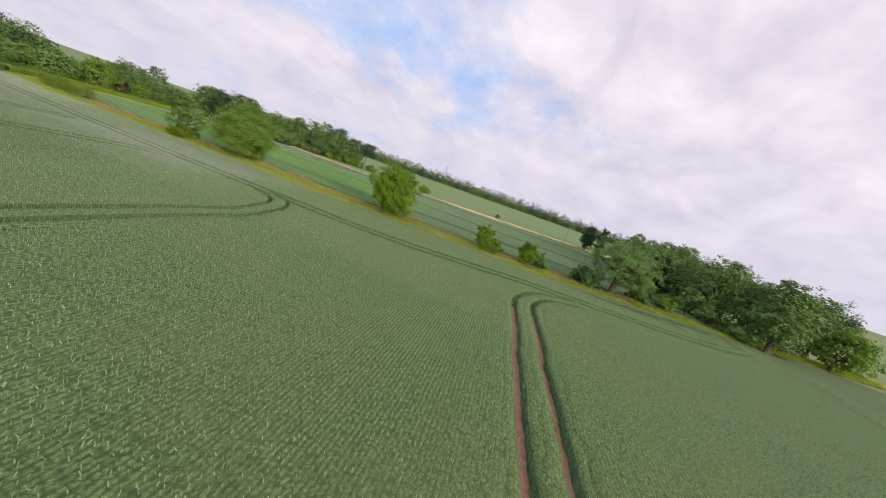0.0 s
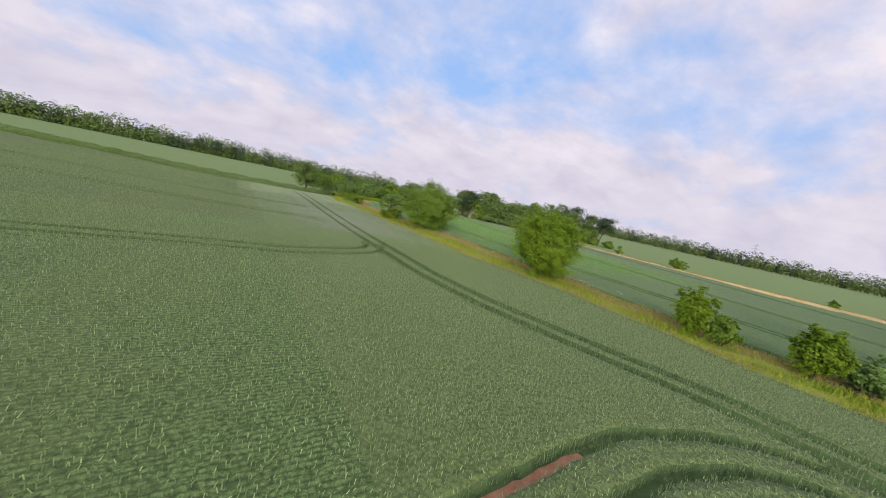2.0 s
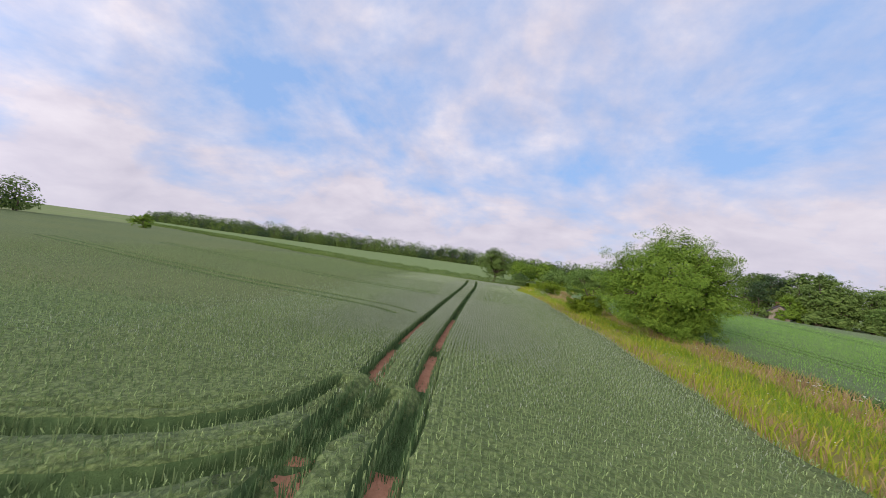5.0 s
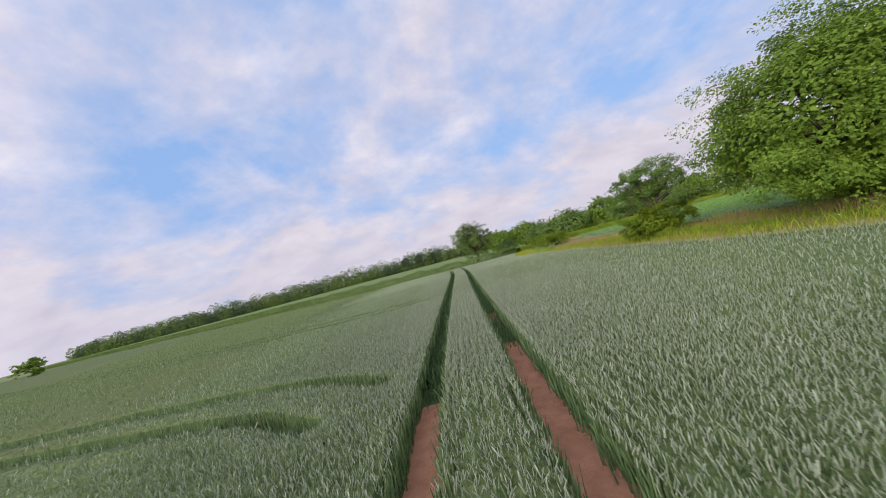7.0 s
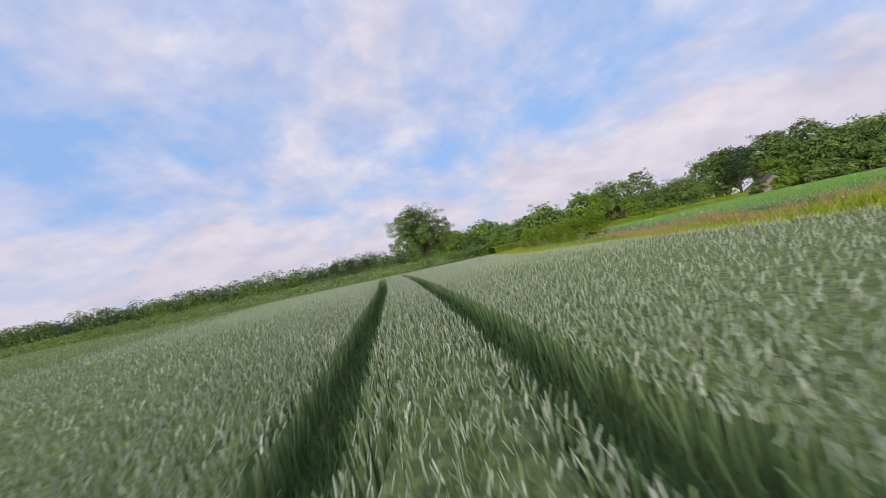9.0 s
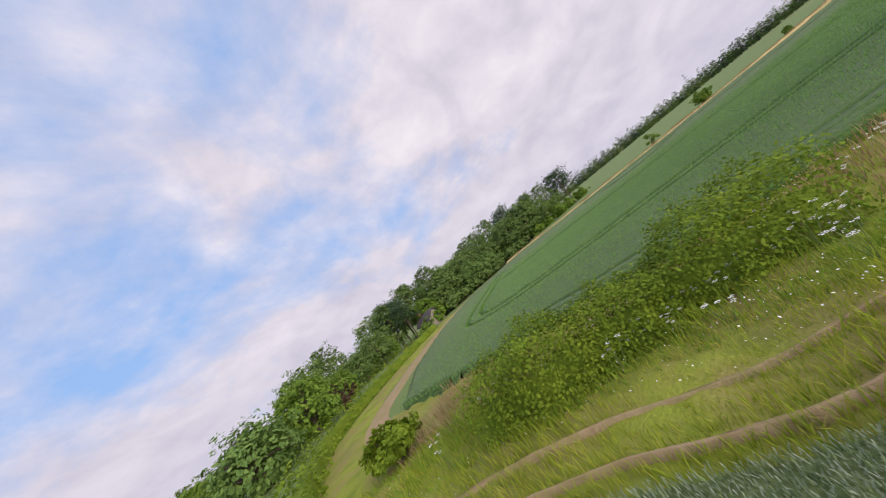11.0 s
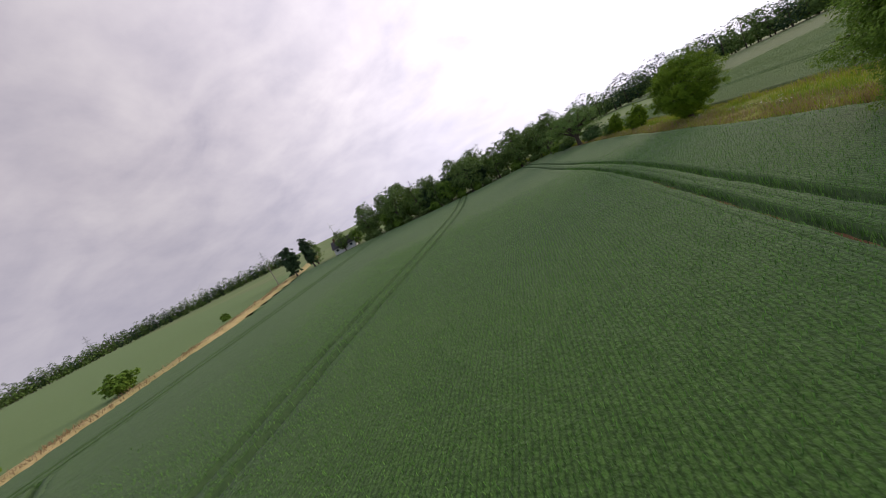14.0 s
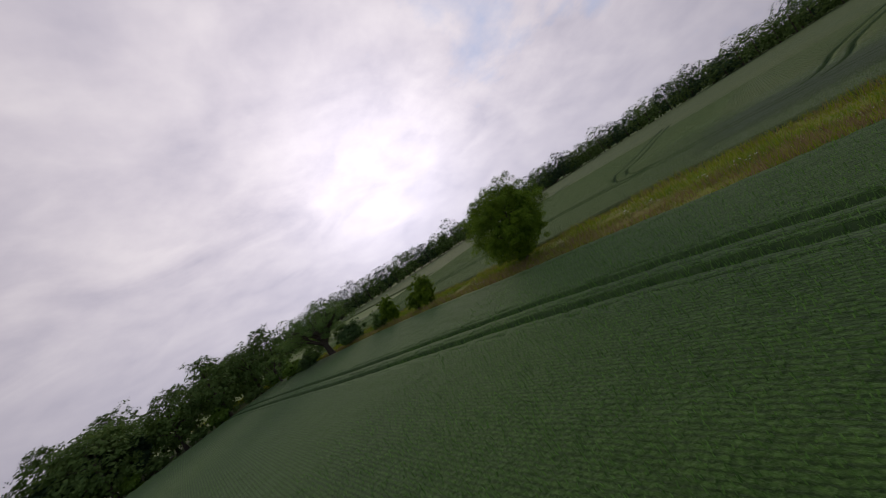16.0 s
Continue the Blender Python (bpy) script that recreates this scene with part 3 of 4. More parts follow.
def ribbon(name, label, pts, widths, material, z=0.03, category="path", bumpy=0.04, kind="structure", cross=5):
    """A strip of ground along a bent line."""
    pts = np.array(pts, float)
    d = np.gradient(pts, axis=0)
    d /= np.linalg.norm(d, axis=1, keepdims=True)
    nrm = np.stack([d[:, 1], -d[:, 0]], 1)
    w = np.interp(np.linspace(0, 1, len(pts)), np.linspace(0, 1, len(widths)), widths)
    rng = np.random.default_rng(5)
    rows = []
    for k in np.linspace(-0.5, 0.5, cross):
        p = pts + nrm * (w * k)[:, None]
        edge = abs(k) > 0.45
        rows.append(np.column_stack([p, np.full(len(p), 0.012) if edge else z + rng.uniform(-bumpy, bumpy, len(p)) * 0.5]))
    v = np.stack(rows, 1).reshape(-1, 3)
    i = np.arange(len(v)).reshape(len(pts), cross)
    quads = np.stack([i[:-1, :-1], i[1:, :-1], i[1:, 1:], i[:-1, 1:]], -1).reshape(-1, 4)
    return tagged(new(name, mesh_of(name, v, quads, [material])), label, category, kind=kind)


# grass margin between the two fields
ys = np.arange(-118, 79, 0.5)
us = np.linspace(-0.03, 1.03, 22)
gy, gu = np.meshgrid(ys, us, indexing="ij")
gx = near_edge(gy) + (far_edge(gy) - near_edge(gy)) * gu
rng = np.random.default_rng(11)
gz = 0.10 + 0.12 * np.sin(gu * math.pi) + rng.uniform(-0.06, 0.09, gx.shape) + 0.08 * np.sin(gy * 0.8) * np.sin(gx)
i = np.arange(gx.size).reshape(gx.shape)
tagged(new("grass_margin", mesh_of("grass_margin", np.stack([gx, gy, gz], -1).reshape(-1, 3), np.stack([i[:-1, :-1], i[:-1, 1:], i[1:, 1:], i[1:, :-1]], -1).reshape(-1, 4), [M_VERGE])),
       "rough yellow-green grass margin between two wheat fields", "grass margin", kind="structure")
for off in (0.9, 2.3):
    yy = np.arange(40, 74, 0.7)
    ribbon("wheel_track", "worn pale dirt wheel track in the grass margin", np.column_stack([near_edge(yy) + off + 0.15 * np.sin(yy * 0.5), yy]), [0.14, 0.16, 0.14], M_DIRT, z=0.30, bumpy=0.05, category="track")
BARE_PATCH = bend([(3.2, 57.5), (3.9, 60), (4.6, 62), (5.4, 64)])
ribbon("bare_patch", "bare trodden soil where the margin meets the young wheat", BARE_PATCH, [0.4, 1.1, 1.4, 0.5], M_DIRT, z=0.36, bumpy=0.06, category="bare soil")
yy = np.linspace(-150, 72, 90)
ribbon("straw_path", "straw-coloured grass path between two wheat fields", np.column_stack([path_x(yy), yy]), [6.8, 6.2], M_STRAW, z=0.72, bumpy=0.2)
ribbon("farm_lane", "pale dirt farm lane along the field edge", bend([(-3, 70.5), (4, 73), (10, 77.5), (16, 82), (25, 84), (44, 86.3), (66, 84.5), (80, 76.5), (86, 69)]), [2.6, 2.6, 3.4], M_DIRT, z=0.08)
ribbon("grass_verge", "grass verge beside the farm lane", bend([(2, 77), (12, 83.5), (24, 88), (44, 90), (64, 89)]), [5, 5, 5], M_VERGE, z=0.16, bumpy=0.15)


# ---- standing wheat near the low part of the flight, row by row ----
def wheat(name, label, x0, x1, y0, y1, row, step, inside, trams, dashes, angle, height, scale, mats, seed, ears=True, blend=3.0, follow=None, droop=0.016, blades=1):
    rng = np.random.default_rng(seed)
    c, s = math.cos(angle), math.sin(angle)
    reach = math.hypot(x1 - x0, y1 - y0) / 2
    u = np.arange(-reach, reach, row)
    v = np.arange(-reach, reach, step)
    uu, vv = np.meshgrid(u, v)
    uu = uu + rng.normal(0, row * (0.10 if ears and blades < 3 else 0.2), uu.shape)
    vv = vv + rng.uniform(-step, step, vv.shape) * 0.6
    x = (x0 + x1) / 2 + uu * c - vv * s
    y = (y0 + y1) / 2 + uu * s + vv * c
    if follow is not None:
        o = np.argsort(follow[:, 1])
        x = x + np.interp(y, follow[o, 1], follow[o, 0]) + 13.0
    keep = (x > x0) & (x < x1) & (y > y0) & (y < y1)
    x, y = x[keep], y[keep]
    keep = inside(x + 0.15, y) & inside(x - 0.15, y)
    fade = np.minimum(np.minimum(x - x0, x1 + 8 - x if 0.4 < x1 < 13 else x1 - x), np.minimum(y - y0, y1 - y)) / blend
    keep &= rng.uniform(0, 1, len(x)) < fade
    x, y = x[keep], y[keep]
    d = wheel_distance(x, y, trams)
    for line in dashes:
        d = np.minimum(d, line_distance(x, y, line) * 2.0)
    x, y, d = x[d > 0.29], y[d > 0.29], d[d > 0.29]
    n = len(x)
    side = (d < 0.5)
    top = height + rng.normal(0, 0.03, n) + 0.05 * np.sin(x * 0.13 + 1) * np.sin(y * 0.09)
    lean = rng.normal(0, droop, (n, 2)) * scale
    face = rng.uniform(0, math.pi, n)
    quads = []
    shapes = [(0.62, 1.0, 0.015, 0), (0.92, 1.07, 0.0108, 1)] if ears else [(0.6, 1.08, 0.016, 0), (0.7, 1.14, 0.014, 0)]
    if blades > 2:
        shapes = [(0.30, 0.97, 0.011, 0), (0.925, 1.05, 0.0068, 1), (0.925, 1.05, 0.0068, 1), (0.50, 0.95, 0.012, 0)]
    else:
        shapes += [(0.55, 0.96, 0.016, 0)] * (blades - 1)
    for k, (lo, hi, wide, mi) in enumerate(shapes):
        a = face + k * 1.35
        wx, wy = np.cos(a) * wide * scale, np.sin(a) * wide * scale
        zl, zh = top * np.where(side & (mi == 0), 0.08, lo), top * hi
        lx, ly = (lean[:, 0] * 1.6, lean[:, 1] * 1.6) if mi == 1 else (lean[:, 0] * (k + 0.6), lean[:, 1] * (k + 0.6)) if k < 2 else rng.normal(0, 0.08, (2, n))
        q = np.stack([np.stack([x - wx, y - wy, zl], 1), np.stack([x + wx, y + wy, zl], 1),
                      np.stack([x + lx + wx * 0.55, y + ly + wy * 0.55, zh], 1), np.stack([x + lx - wx * 0.55, y + ly - wy * 0.55, zh], 1)], 1)
        quads.append((q, mi))
    vs = np.concatenate([q.reshape(-1, 3) for q, _ in quads])
    idx = np.concatenate([np.full(len(q), mi) for q, mi in quads])
    ob = new(name, mesh_of(name, vs, np.arange(len(vs)).reshape(-1, 4), mats, idx))
    return tagged(ob, label, "wheat", kind="stuff")


wheat("standing_wheat", "dense rows of pale green wheat ears", -27, 12.0, -82, 4, 0.18, 0.2, in_one, TRAMS_ONE, DASHES_ONE, 0.0, 0.64, 1.25, [M_PLANT, M_GREENEAR], 20, blend=4.0, follow=TRAMS_ONE[0])
wheat("standing_wheat", "dense rows of pale green wheat ears close to the wheel tracks", -23, -6.5, -1.5, 25, 0.16, 0.022, in_one, TRAMS_ONE, DASHES_ONE, 0.0, 0.62, 0.95, [M_PLANT, M_EAR], 21, blend=5.0, follow=TRAMS_ONE[0], blades=4)
wheat("standing_wheat", "thick wheat in ear between the wheel tracks", -18.2, -11.6, 7, 24, 0.16, 0.024, in_one, TRAMS_ONE, DASHES_ONE, 0.0, 0.62, 0.95, [M_PLANT, M_EAR], 30, blend=2.0, follow=TRAMS_ONE[0], blades=4)
wheat("standing_wheat", "thick wheat in ear beside the northern wheel tracks", -19, -10.8, 22, 55, 0.16, 0.046, in_one, TRAMS_ONE, DASHES_ONE, 0.0, 0.62, 0.95, [M_PLANT, M_EAR], 31, blend=2.0, follow=TRAMS_ONE[0], blades=4)
wheat("standing_wheat", "dense rows of pale green wheat ears by the field corner", -17, -2.0, 53, 67, 0.16, 0.024, in_one, TRAMS_ONE, DASHES_ONE, 0.0, 0.62, 1.0, [M_PLANT, M_EAR], 27, blend=4.0, follow=TRAMS_ONE[0], blades=4)
wheat("standing_wheat", "dense rows of pale green wheat ears", -30, 1.0, -8, 52, 0.165, 0.15, in_one, TRAMS_ONE, DASHES_ONE, 0.0, 0.62, 1.05, [M_PLANT, M_EAR], 26, blend=7.0, follow=TRAMS_ONE[0])
wheat("standing_wheat", "dense rows of pale green wheat ears", -30, 1.0, 40, 72, 0.165, 0.09, in_one, TRAMS_ONE, DASHES_ONE, 0.0, 0.62, 1.05, [M_GREENEAR, M_EAR], 24, blend=8.0, follow=TRAMS_ONE[0])
wheat("standing_wheat", "dense rows of grey-green wheat", -68, -20, -72, 4, 0.2, 0.23, in_one, TRAMS_ONE, DASHES_ONE, 1.62, 0.64, 1.35, [M_PLANT, M_GREENEAR], 22, blend=7.0)
wheat("standing_wheat", "rows of grey-green wheat", -72, -24, -2, 78, 0.3, 0.3, in_one, TRAMS_ONE, DASHES_ONE, 1.62, 0.64, 1.3, [M_PLANT, M_GREENEAR], 25, blend=14.0)
wheat("standing_wheat", "rows of young deep green wheat", 4, 62, -16, 80, 0.19, 0.2, in_two, TRAMS_TWO, DASHES_TWO, 0.0, 0.59, 0.95, [M_PLANT2, M_PLANT2], 23, ears=False, blend=14.0, droop=0.032)


def fringe(name, label, line, y0, y1, mat, seed, tall, step=0.018, bare=None):
    """Leaves hanging into the wheel ruts from the wheat on both sides."""
    rng = np.random.default_rng(seed)
    rows = []
    for off in (-GAUGE / 2, GAUGE / 2):
        for side in (-1, 1):
            p = resample(beside(line, off + side * 0.29), step)
            p = p[(p[:, 1] > y0) & (p[:, 1] < y1)]
            n = len(p)
            x, y = p[:, 0] + rng.normal(0, 0.04, n), p[:, 1] + rng.normal(0, 0.04, n)
            h = tall * rng.uniform(0.55, 1.05, n)
            low = tall * rng.uniform(0.25, 0.6, n)
            lx, ly = -side * rng.uniform(-0.04, 0.06, n), rng.normal(0, 0.06, n)
            a = rng.uniform(0, math.pi, n)
            wx, wy = np.cos(a) * 0.014, np.sin(a) * 0.014
            if bare is not None:
                pf = resample(beside(line, off), step * 0.6)
                pf = pf[(pf[:, 1] > y0) & (pf[:, 1] < y1)]
                pf = pf[~bare(pf[:, 0], pf[:, 1] + rng.normal(0, 0.35, len(pf)), off) | ((pf[:, 1] > 12) & (rng.uniform(0, 1, len(pf)) < 0.5))]
                m = len(pf)
                fx, fy = pf[:, 0] + rng.uniform(-0.26, 0.26, m), pf[:, 1] + rng.normal(0, 0.05, m)
                fh, fa = tall * rng.uniform(0.2, 0.62, m), rng.uniform(0, math.pi, m)
                gx, gy, sx, sy = np.cos(fa) * 0.012, np.sin(fa) * 0.012, rng.normal(0, 0.07, m), rng.normal(0, 0.07, m)
                z = np.full(m, 0.05)
                rows.append(np.stack([np.stack([fx - gx, fy - gy, z], 1), np.stack([fx + gx, fy + gy, z], 1), np.stack([fx + sx + gx * 0.3, fy + sy + gy * 0.3, fh], 1), np.stack([fx + sx - gx * 0.3, fy + sy - gy * 0.3, fh], 1)], 1))
            rows.append(np.stack([np.stack([x - wx, y - wy, low], 1), np.stack([x + wx, y + wy, low], 1), np.stack([x + lx + wx * 0.4, y + ly + wy * 0.4, h], 1), np.stack([x + lx - wx * 0.4, y + ly - wy * 0.4, h], 1)], 1))
    v = np.concatenate(rows).reshape(-1, 3)
    return tagged(new(name, mesh_of(name, v, np.arange(len(v)).reshape(-1, 4), [mat])), label, "wheat", kind="stuff")


# hanging leaves and floor grass here share one green, darker than M_PLANT
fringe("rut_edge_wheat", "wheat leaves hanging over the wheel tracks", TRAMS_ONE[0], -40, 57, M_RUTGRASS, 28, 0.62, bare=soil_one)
for n, line in enumerate(TRAMS_ONE[1:]):
    fringe("rut_edge_wheat", "wheat leaves hanging over the wheel tracks", line[line[:, 0] > -60], -70, 60, M_PLANT, 40 + n, 0.62, 0.035)
fringe("rut_edge_wheat", "young wheat leaves hanging over the wheel tracks", TRAMS_TWO[0], -20, 75, M_PLANT2, 29, 0.66, 0.03)


# ---- trees ----
def crown_mesh(rng, height, width, base, leaves, size, lobes, mat, depth=1.0, low_fill=0.5, core=0.0):
    """Leaf sprays in uneven clumps over an egg-shaped crown, with gaps between the clumps."""
    mid, rz, rx = (height + base) / 2, (height - base) / 2, width / 2
    d = rng.normal(size=(lobes, 3))
    d[:, 2] = d[:, 2] * 0.9 + 0.15
    d /= np.linalg.norm(d, axis=1, keepdims=True)
    r = rng.uniform(0.55, 0.92, (lobes, 1)) ** 0.7
    taper = 1 - 0.22 * np.clip(d[:, 2:3], 0, 1)
    centre = d * r * np.array([rx, rx * depth, rz]) * np.hstack([taper, taper, np.ones((lobes, 1))])
    spread = rng.uniform(0.12, 0.21, lobes) * width
    subs = 7
    sd = rng.normal(size=(lobes, subs, 3))
    sd /= np.linalg.norm(sd, axis=2, keepdims=True)
    sub = centre[:, None, :] + sd * spread[:, None, None] * rng.uniform(0.5, 1.05, (lobes, subs, 1)) * np.array([1, 1, 0.75])
    which, w2 = rng.integers(0, lobes, leaves), rng.integers(0, subs, leaves)
    g = rng.normal(size=(leaves, 3))
    g /= np.linalg.norm(g, axis=1, keepdims=True)
    g *= rng.uniform(0.2, 1.0, (leaves, 1)) ** 0.6
    g[:, 2] *= 0.7
    p = sub[which, w2] + g * (spread[which] * 0.36)[:, None]
    out = p / np.maximum(np.linalg.norm(p, axis=1, keepdims=True), 0.1)
    p[:, 2] += mid
    p[:, 2] = np.maximum(p[:, 2], base * low_fill + rng.uniform(0, 0.4, leaves))
    v, f = leaf_quads(p, size, rng, out)
    if core:
        n = leaves // 5
        u = rng.normal(size=(n, 3))
        u /= np.linalg.norm(u, axis=1, keepdims=True)
        q = u * core * rng.uniform(0.8, 1.15, (n, 1)) * np.array([rx, rx * depth, rz]) + np.array([0, 0, mid])
        q[:, 2] = np.maximum(q[:, 2], rng.uniform(0.05, 0.6, n))
        v2, f2 = leaf_quads(q, size * 1.9, rng, u)
        v, f = np.concatenate([v, v2]), np.concatenate([f, f2 + len(v)])
    return mesh_of("crown", v, f, [mat]), centre + np.array([0, 0, mid])


def limb_mesh(rng, centres, height, base, radius, lean, count=11, trunks=1):
    tubes = []
    top = np.array([lean[0], lean[1], height * 0.72])
    for k in range(trunks):
        o = np.array([0.0, 0, 0]) if trunks == 1 else np.append(rng.normal(0, radius * 1.2, 2), 0)
        pts = [o + (top - o) * s + np.array([math.sin(s * 5 + k) * 0.12, math.cos(s * 4) * 0.12 - 0.12, 0]) * height * 0.06 for s in np.linspace(0, 1, 8)]
        pts[0] = pts[0] - np.array([0, 0, 0.2])
        tubes.append(tube(pts, [radius * (1.35 if j == 0 else 1 - 0.11 * j) for j in range(8)], 9))
    pick = rng.permutation(len(centres))[:count]
    for c in centres[pick]:
        s = rng.uniform(0.28, 0.7)
        a = top * s + np.array([0, 0, 0])
        b = (a + c) / 2 + np.array([0, 0, rng.uniform(-0.03, 0.06) * height])
        tubes.append(tube([a, (a + b) / 2 + rng.normal(0, 0.05, 3), b, (b + c) / 2 + rng.normal(0, 0.08, 3), c], [radius * 0.5, radius * 0.4, radius * 0.28, radius * 0.16, radius * 0.05], 6))
        for _ in range(2):
            e = c + rng.normal(0, 0.05 * height, 3)
            tubes.append(tube([b, (b + e) / 2, e], [radius * 0.2, radius * 0.12, radius * 0.04], 5))
    v, f = join_tubes(tubes)
    return mesh_of("trunk", v, f, [M_BARK], smooth=True)


def tree(name, label, x, y, height, width, base=1.5, leaves=6000, size=0.4, lobes=40, mat=None, seed=1, lean=(0, 0), radius=None, group="", category="tree", turn=0.0, trunks=1, depth=1.0, limbs=11, core=0.0):
    rng = np.random.default_rng(seed)
    ob = thing(name, x, y, label, category, group, turn=turn)
    crown, centres = crown_mesh(rng, height, width, base, leaves, size, lobes, mat or L_OAK, depth, core=core)
    part_np("trunk", limb_mesh(rng, centres, height, base, radius or height * 0.028, lean, limbs, trunks), ob)
    part_np("crown", crown, ob)
    return ob


def pine(name, label, x, y, height, width, seed=1, group="", bare=0.45, tiers=7, leaves=2600, lean=0.0):
    """A Scots pine: a bare leaning trunk under flat, separate plates of needles."""
    rng = np.random.default_rng(seed)
    ob = thing(name, x, y, label, "pine tree", group)
    tubes, pts = [], [np.array([lean * s, 0.15 * math.sin(s * 6), height * 0.96 * s - 0.15]) for s in np.linspace(0, 1, 8)]
    tubes.append(tube(pts, [height * 0.022 * (1 - 0.1 * j) for j in range(8)], 8))
    cs = []
    for k in range(tiers):
        z = height * (bare + (1 - bare) * (k + 0.5) / tiers)
        a = rng.uniform(0, 6.28)
        r = width * 0.5 * (0.75 - 0.45 * k / tiers) * rng.uniform(0.6, 1.1)
        for w in (a, a + 2.4 + rng.uniform(-0.4, 0.4)):
            c = np.array([lean * z / height + math.cos(w) * r, math.sin(w) * r, z + 0.4])
            cs.append((c, width * rng.uniform(0.16, 0.26)))
            o = np.array([lean * z / height, 0, z - 0.5])
            tubes.append(tube([o, (o + c) / 2 + (0, 0, 0.1), c], [0.12, 0.08, 0.03], 5))
    cs.append((np.array([lean, 0, height * 0.97]), width * 0.2))
    per = leaves // len(cs)
    p = np.concatenate([c + rng.normal(size=(per, 3)) * np.array([r * 0.55, r * 0.55, r * 0.2]) for c, r in cs])
    v, f = leaf_quads(p, 0.5, rng, None, 0.9)
    tv, tf = join_tubes(tubes)
    part_np("trunk", mesh_of("trunk", tv, tf, [M_BARK], smooth=True), ob)
    part_np("crown", mesh_of("crown", v, f, [L_PINE]), ob)
    return ob


def bush(name, label, x, y, height, width, mat, seed, leaves=2600, size=0.28, depth=1.0, turn=0.0, group="", lobes=16):
    rng = np.random.default_rng(seed)
    ob = thing(name, x, y, label, "bush", group, turn=turn)
    crown, centres = crown_mesh(rng, height, width, 0.1, leaves, size, lobes, mat, depth, core=0.6)
    tubes = [tube([(0, 0, -0.1), tuple(c * 0.5), tuple(c)], [0.07, 0.05, 0.015], 5) for c in centres[:7]]
    v, f = join_tubes(tubes)
    part_np("stem", mesh_of("stem", v, f, [M_BARK], smooth=True), ob)
    part_np("foliage", crown, ob)
    return ob


# trees on the margin
tree("tree", "round bright green field maple in full leaf on the grass margin", 5.2, -14.6, 9.7, 8.6, 0.1, 76000, 0.125, 64, L_BRIGHT, 31, radius=0.34, limbs=16, core=0.74)
tree("tree", "tall spreading green ash tree on the grass margin", 5.2, 18.8, 9.9, 12.0, 0.5, 66000, 0.15, 84, L_OAK, 32, (0.6, 0.5), 0.45, limbs=18, core=0.72)
tree("tree", "small crooked hawthorn tree with an ivy-clad base", 1.0, 28.4, 6.3, 6.0, 1.9, 21000, 0.125, 30, L_ASH, 33, (0.7, 0.3), 0.17, limbs=8, core=0.25)
bush("bush", "dense green bramble round a thorn tree's foot", 1.2, 28.8, 2.7, 5.4, L_HEDGE, 34, 15000, 0.12)
bush("bush", "dense green thicket under an ash tree", 6.0, 18.4, 3.4, 7.4, L_OAK, 50, 18000, 0.13, lobes=30)
tree("tree", "broad open-crowned ash tree with a leaning trunk", -9.8, 79.0, 9.0, 9.0, 1.5, 46000, 0.15, 64, L_WOOD, 35, (1.2, 0.0), 0.4, limbs=18, core=0.4)
bush("bush", "dark evergreen holly beside an ash tree", -2.6, 77.4, 4.0, 5.0, L_DARK, 36, 12000, 0.14)
tree("tree", "young bright green thorn tree on the grass margin", 5.9, -32.2, 4.9, 3.7, 0.2, 12000, 0.15, 34, L_BRIGHT, 37, radius=0.11, core=0.62)
bush("bush", "low green bush beside a thorn tree", 6.7, -34.4, 3.1, 2.9, L_OAK, 38, 3600, 0.2)
tree("tree", "young bright green thorn tree on the grass margin", 7.9, -40.2, 4.7, 3.5, 0.2, 12000, 0.15, 34, L_BRIGHT, 39, radius=0.11, core=0.62)
bush("bush", "low brownish green bush beside a thorn tree", 8.8, -42.6, 3.3, 3.0, L_ASH, 40, 3600, 0.2)
bush("bush", "dark green spreading hawthorn bush under an oak", 10.6, -51.0, 4.0, 6.0, L_DARK, 41, 4200, 0.27)
tree("tree", "old spreading oak tree with a stout trunk", 13.2, -56.0, 10.3, 12.0, 1.1, 28000, 0.2, 54, L_ASH, 42, (0.4, 0.2), 0.6, limbs=20)
bush("bush", "dark green hedge bush at the field edge", 15.4, -61.5, 3.2, 5.4, L_DARK, 43, 3400, 0.27)
bush("bush", "dark green hedge bush at the field edge", 17.4, -66.5, 2.8, 5.0, L_OAK, 44, 3000, 0.27)
tree("tree", "sparse crooked thorn tree with bare twigs", 19.2, -71.0, 6.2, 6.4, 1.3, 4200, 0.27, 22, L_ASH, 45, (0.6, 0.2), 0.2, limbs=16)
bush("bush", "round green bush standing on the straw path", 94.2, 8.6, 4.2, 5.2, L_OAK, 46, 3200, 0.34)
tree("tree", "small round thorn tree beside the straw path", 88.8, 25.7, 3.6, 3.2, 0.8, 1500, 0.34, 12, L_OAK, 47, radius=0.1, limbs=6)
bush("bush", "small round bush beside the straw path", 109, -24.5, 2.4, 2.6, L_OAK, 48, 1200, 0.4)
bush("bush", "low clipped bush on the grassy corner", 4.4, 72.8, 1.8, 3.2, L_HEDGE, 49, 2600, 0.26)


# ---- woods: a few kinds of tree, copied ----
def wood(group, places, kinds, seed):
    rng = random.Random(seed)
    for x, y, s in places:
        src = rng.choice(kinds)
        k = s * rng.uniform(0.86, 1.16)
        m = pose(x, y, 0, 0, 0, rng.uniform(0, 360)) @ Matrix.Diagonal((k * rng.uniform(0.9, 1.12), k * rng.uniform(0.9, 1.12), k, 1))
        ob = copy_thing(src, m)
        ob.matrix_basis = m
        ob["group"] = group


